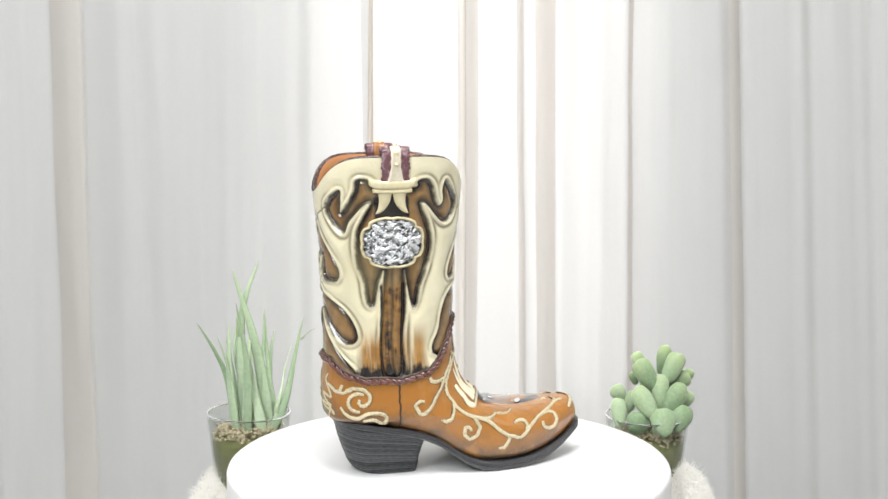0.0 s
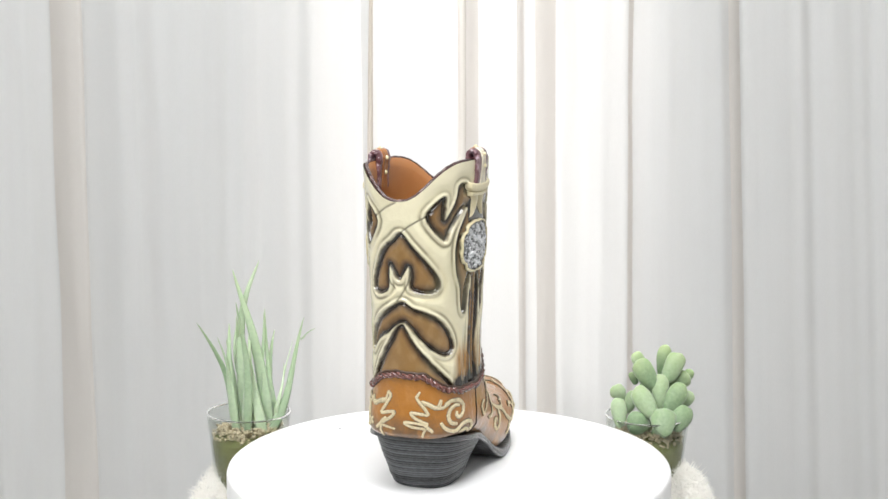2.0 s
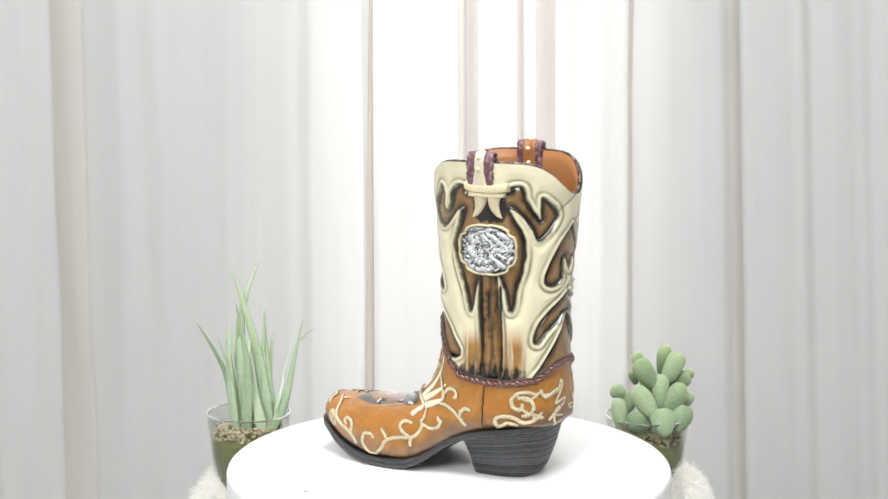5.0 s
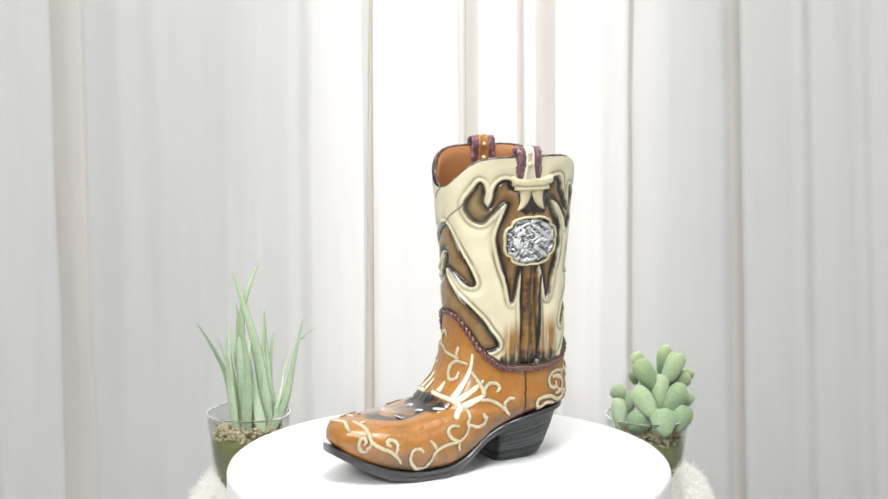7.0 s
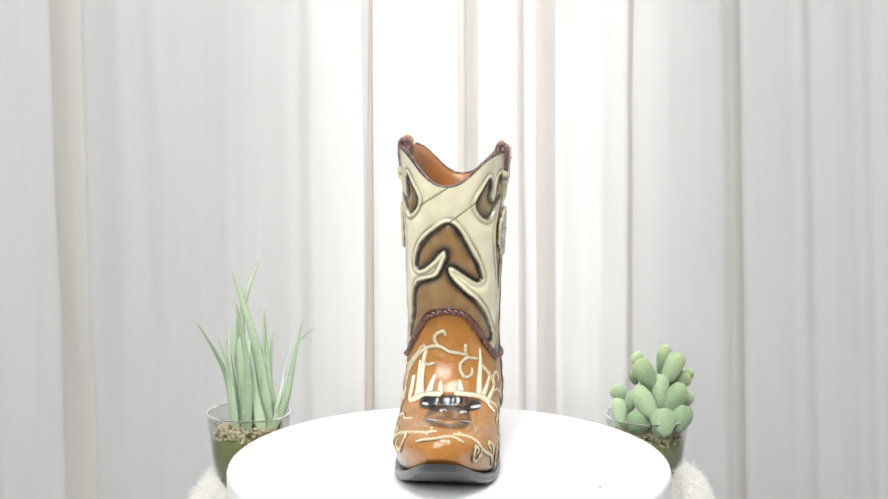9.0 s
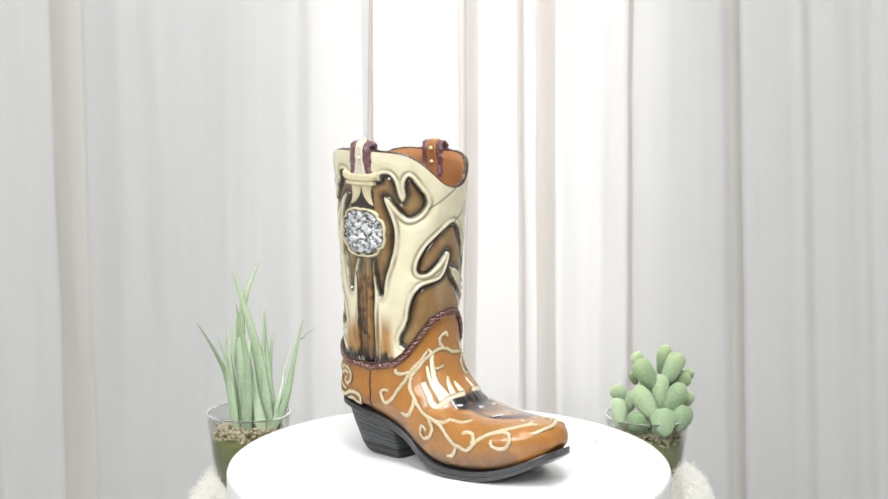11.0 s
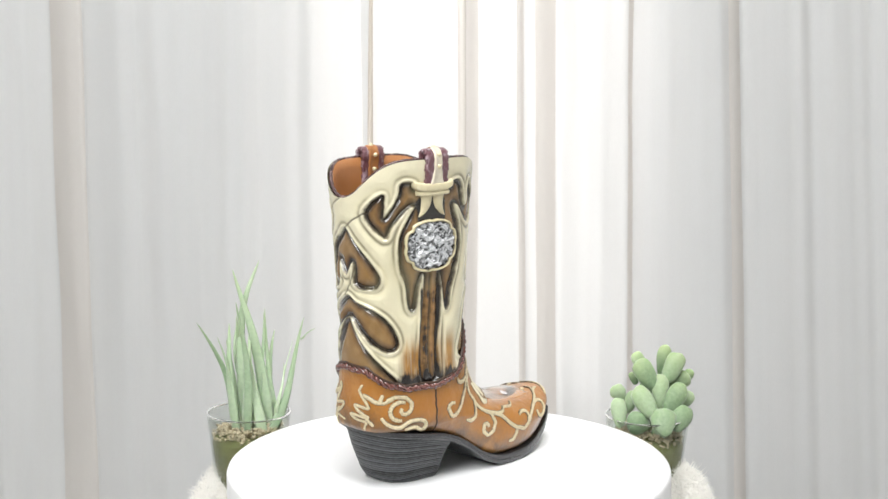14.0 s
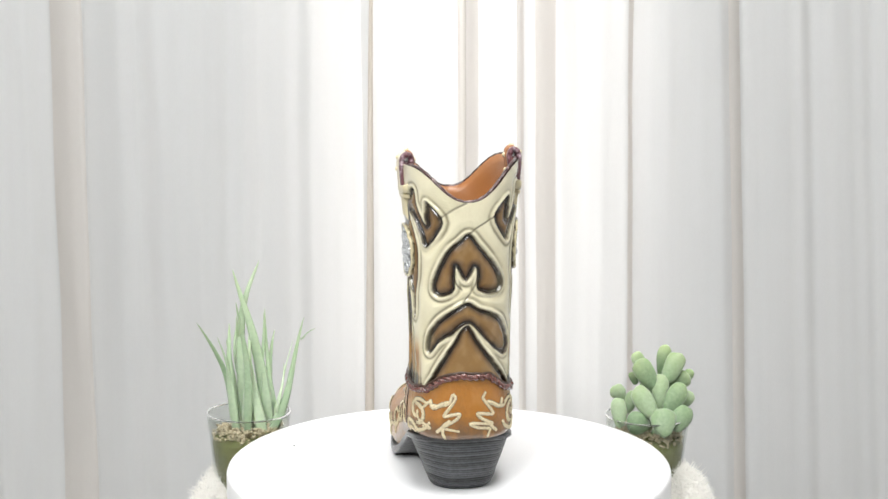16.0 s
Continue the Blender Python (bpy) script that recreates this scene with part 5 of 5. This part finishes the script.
def blade(points, depth, width, mat, parent):
    """A tapered fleshy blade with a trough along its inner face."""
    pts = [(a / 1000, depth + d, b / 1000) for (a, b), d in zip(points, (0, 0.004 * math.sin(points[0][0] * 3), 0.010 * math.sin(points[0][0] * 5)))]
    p = smooth_path(pts, 12)
    k = np.linspace(0, 1, len(p))
    w = 1.0 * width * np.minimum(1, 1.25 * (1 - k) ** 0.9) * (0.85 + 0.15 * np.minimum(1, k * 5)) + 0.00012
    p[:, 0] += 0.0012 * np.sin(k * 5 + points[0][0]) * np.minimum(1, 3 * k)
    t = np.gradient(p, axis=0)
    t /= np.linalg.norm(t, axis=1, keepdims=True)
    face = np.array([0.35 * math.sin(points[0][0]), -1.0, 0.15])
    side = np.cross(t, face)
    side /= np.linalg.norm(side, axis=1, keepdims=True)
    face = np.cross(side, t)
    rows = []
    for a, b in ((-1, 0), (-0.6, 0.32), (0, 0.18), (0.6, 0.32), (1, 0), (0.62, -0.35), (0, -0.5), (-0.62, -0.35)):
        rows.append(p + side * (a * w)[:, None] + face * (b * w)[:, None])
    verts = np.stack(rows, 1).reshape(-1, 3)
    faces = grid_faces(8, len(p)) + [tuple(range(8)), tuple(range(len(verts) - 1, len(verts) - 9, -1))]
    return mesh_object("blade", verts, faces, mat, parent, attrs={"tip": np.repeat(k ** 3 * 0.4, 8)})


POT_L, POT_R = (-0.1265, 0.100), (0.1258, 0.100)
glass_pot(*POT_L)
glass_pot(*POT_R)
aloe = new("aloe_plant")
tagged(aloe, "slender green aloe with upright tapering leaves in a glass", "plant")
BLADES = (((-136.0, -13.0), (-136.5, 20.0), (-141.0, 47.0), 0.0024), ((-118.0, -14.0), (-113.5, 24.0), (-112.0, 49.0), 0.0024), ((-126.0, -14.0), (-127.0, 36.0), (-130.0, 74.0), 0.0028),
          ((-133.7, -12.0), (-142.7, 21.6), (-158.5, 57.4), 0.0029),
          ((-132.5, -13.3), (-139.4, 29.3), (-143.6, 49.2), 0.0012),
          ((-133.1, -13.3), (-139.1, 31.9), (-137.5, 57.5), 0.003),
          ((-131.1, -15.3), (-131.3, 26.8), (-132.7, 62.0), 0.0029),
          ((-127.3, -16.6), (-127.9, 21.7), (-129.7, 58.2), 0.0025),
          ((-129.1, -14.6), (-130.2, 58.9), (-121.8, 95.4), 0.0033),
          ((-113.1, -13.2), (-124.5, 50.0), (-134.7, 90.8), 0.0039),
          ((-116.9, -14.5), (-121.6, 16.6), (-125.2, 37.2), 0.0036),
          ((-111.3, -9.3), (-112.3, 19.2), (-117.7, 64.7), 0.0025),
          ((-112.6, -13.2), (-101.2, 16.8), (-90.6, 60.7), 0.003),
          ((-109.0, -5.3), (-106.5, 12.8), (-105.4, 30.1), 0.0014),
          ((-107.7, -1.4), (-104.9, 27.0), (-99.0, 42.8), 0.0005),
          ((-121.4, -13.3), (-119.5, 24.3), (-117.6, 62.8), 0.0025),
          ((-124.2, -13.3), (-134.6, 29.4), (-135.2, 57.6), 0.0019),
          ((-124.2, -14.6), (-123.8, 24.3), (-125.7, 60.2), 0.0026),
          ((-92.8, 48.7), (-89.0, 51.8), (-84.4, 54.0), 0.0006))
for i, (low, mid, tip, half) in enumerate(BLADES):
    blade((low, mid, tip), 0.100 + 0.008 * math.sin(i * 2.4) + (0.010 if i in (0, 1, 15, 16) else 0), half, M_ALOE, aloe)


def fat_leaf(x, z, w, h, tilt, dy, parent):
    """A plump leaf, thickest above its middle; tilt in degrees from upright, towards +x."""
    prof = [(1e-4, -1.0), (0.28, -0.96), (0.52, -0.84), (0.77, -0.58), (0.94, -0.24), (1.0, 0.10), (0.97, 0.40), (0.85, 0.69), (0.60, 0.89), (0.32, 0.975), (1e-4, 1.0)]
    v, f = lathe(prof, 18)
    tip = (v[:, 2] + 1) / 2
    v = v * (1 + 0.14 * np.array([noise.noise(Vector(p) * 1.3 + Vector((x, z, 0))) for p in v]))[:, None]
    v[:, 1] += 0.25 * v[:, 0] ** 2 - 0.1
    v[:, 2] = np.where(v[:, 2] < 0, 1.32 * v[:, 2], v[:, 2])
    v = v * np.array([w / 1800, w / 1800 * 0.5, h / 1700])
    m = Matrix.Translation((x / 1000, 0.100 + dy, z / 1000)) @ Matrix.Rotation(radians(tilt), 4, "Y") @ Matrix.Rotation(radians(dy * 1500), 4, "X")
    v = np.array([m @ Vector(p) for p in v])
    return mesh_object("leaf", v, f, M_SUCC, parent, attrs={"tip": 0.8 * tip ** 2 * max(0.0, (z + 5) / 40)})


succ = new("succulent_plant")
tagged(succ, "plump pale green succulent rosette in a glass", "plant")
v, f, _ = tube(smooth_path(((0.1265, 0.1, -0.018), (0.1262, 0.1, 0.004), (0.1285, 0.1, 0.02)), 5), np.linspace(0.0032, 0.0022, 11), 8)
mesh_object("stem", v, f, M_SUCC, succ)
for row in ((106.3, 5.9, 9.1, 13.5, -5, -0.012), (106.6, 15.7, 9.1, 7.9, -35, -0.002), (114.3, 10.3, 7.1, 10.7, 15, -0.004), (117.8, -0.3, 13.7, 10.3, 30, -0.016),
            (121.9, 12.6, 11.2, 16.9, -30, -0.014), (133.0, 2.2, 14.2, 13.3, 0, -0.021), (133.3, -8.6, 11.2, 6.2, 0, -0.01), (145.1, 2.8, 12.2, 13.0, 32, -0.015),
            (141.6, 14.6, 11.2, 15.8, 35, -0.011), (132.3, 18.6, 10.5, 16.4, 0, -0.008), (122.9, 28.7, 11.5, 15.8, -30, -0.006), (118.9, 35.9, 7.5, 9.0, -20, -0.001),
            (135.3, 36.4, 9.2, 15.2, 6, 0.001), (140.9, 32.8, 11.2, 15.8, 25, -0.004), (145.3, 22.2, 11.2, 12.4, 55, 0.001), (151.3, 25.3, 6.1, 7.3, 30, 0.004),
            (149.4, 11.4, 8.7, 9.6, 45, -0.003), (125.1, 17.7, 7.7, 9.0, -15, 0.003), (117.1, 23.4, 5.3, 6.8, -20, 0.005), (128.2, 1.2, 7.3, 11.3, -8, 0.002),
            (140.2, 0.1, 7.3, 10.2, 12, 0.002), (136.5, 24.5, 7.3, 10.2, 8, 0.006)):
    fat_leaf(*row, succ)


# ---- motion ----
def motions():
    rows = [(t, pose(0, 0, -0.0008, 0, TABLE_TILT, 0) @ pose(0, 0, 0, 0, 0, TURN_START + TURN_RATE * t)) for t in range(0, 17, 2)]
    walk(boot, [(t, m @ pose(0.0016, 0.0002, 0)) for t, m in rows])
    walk(turntable, rows)


motions()
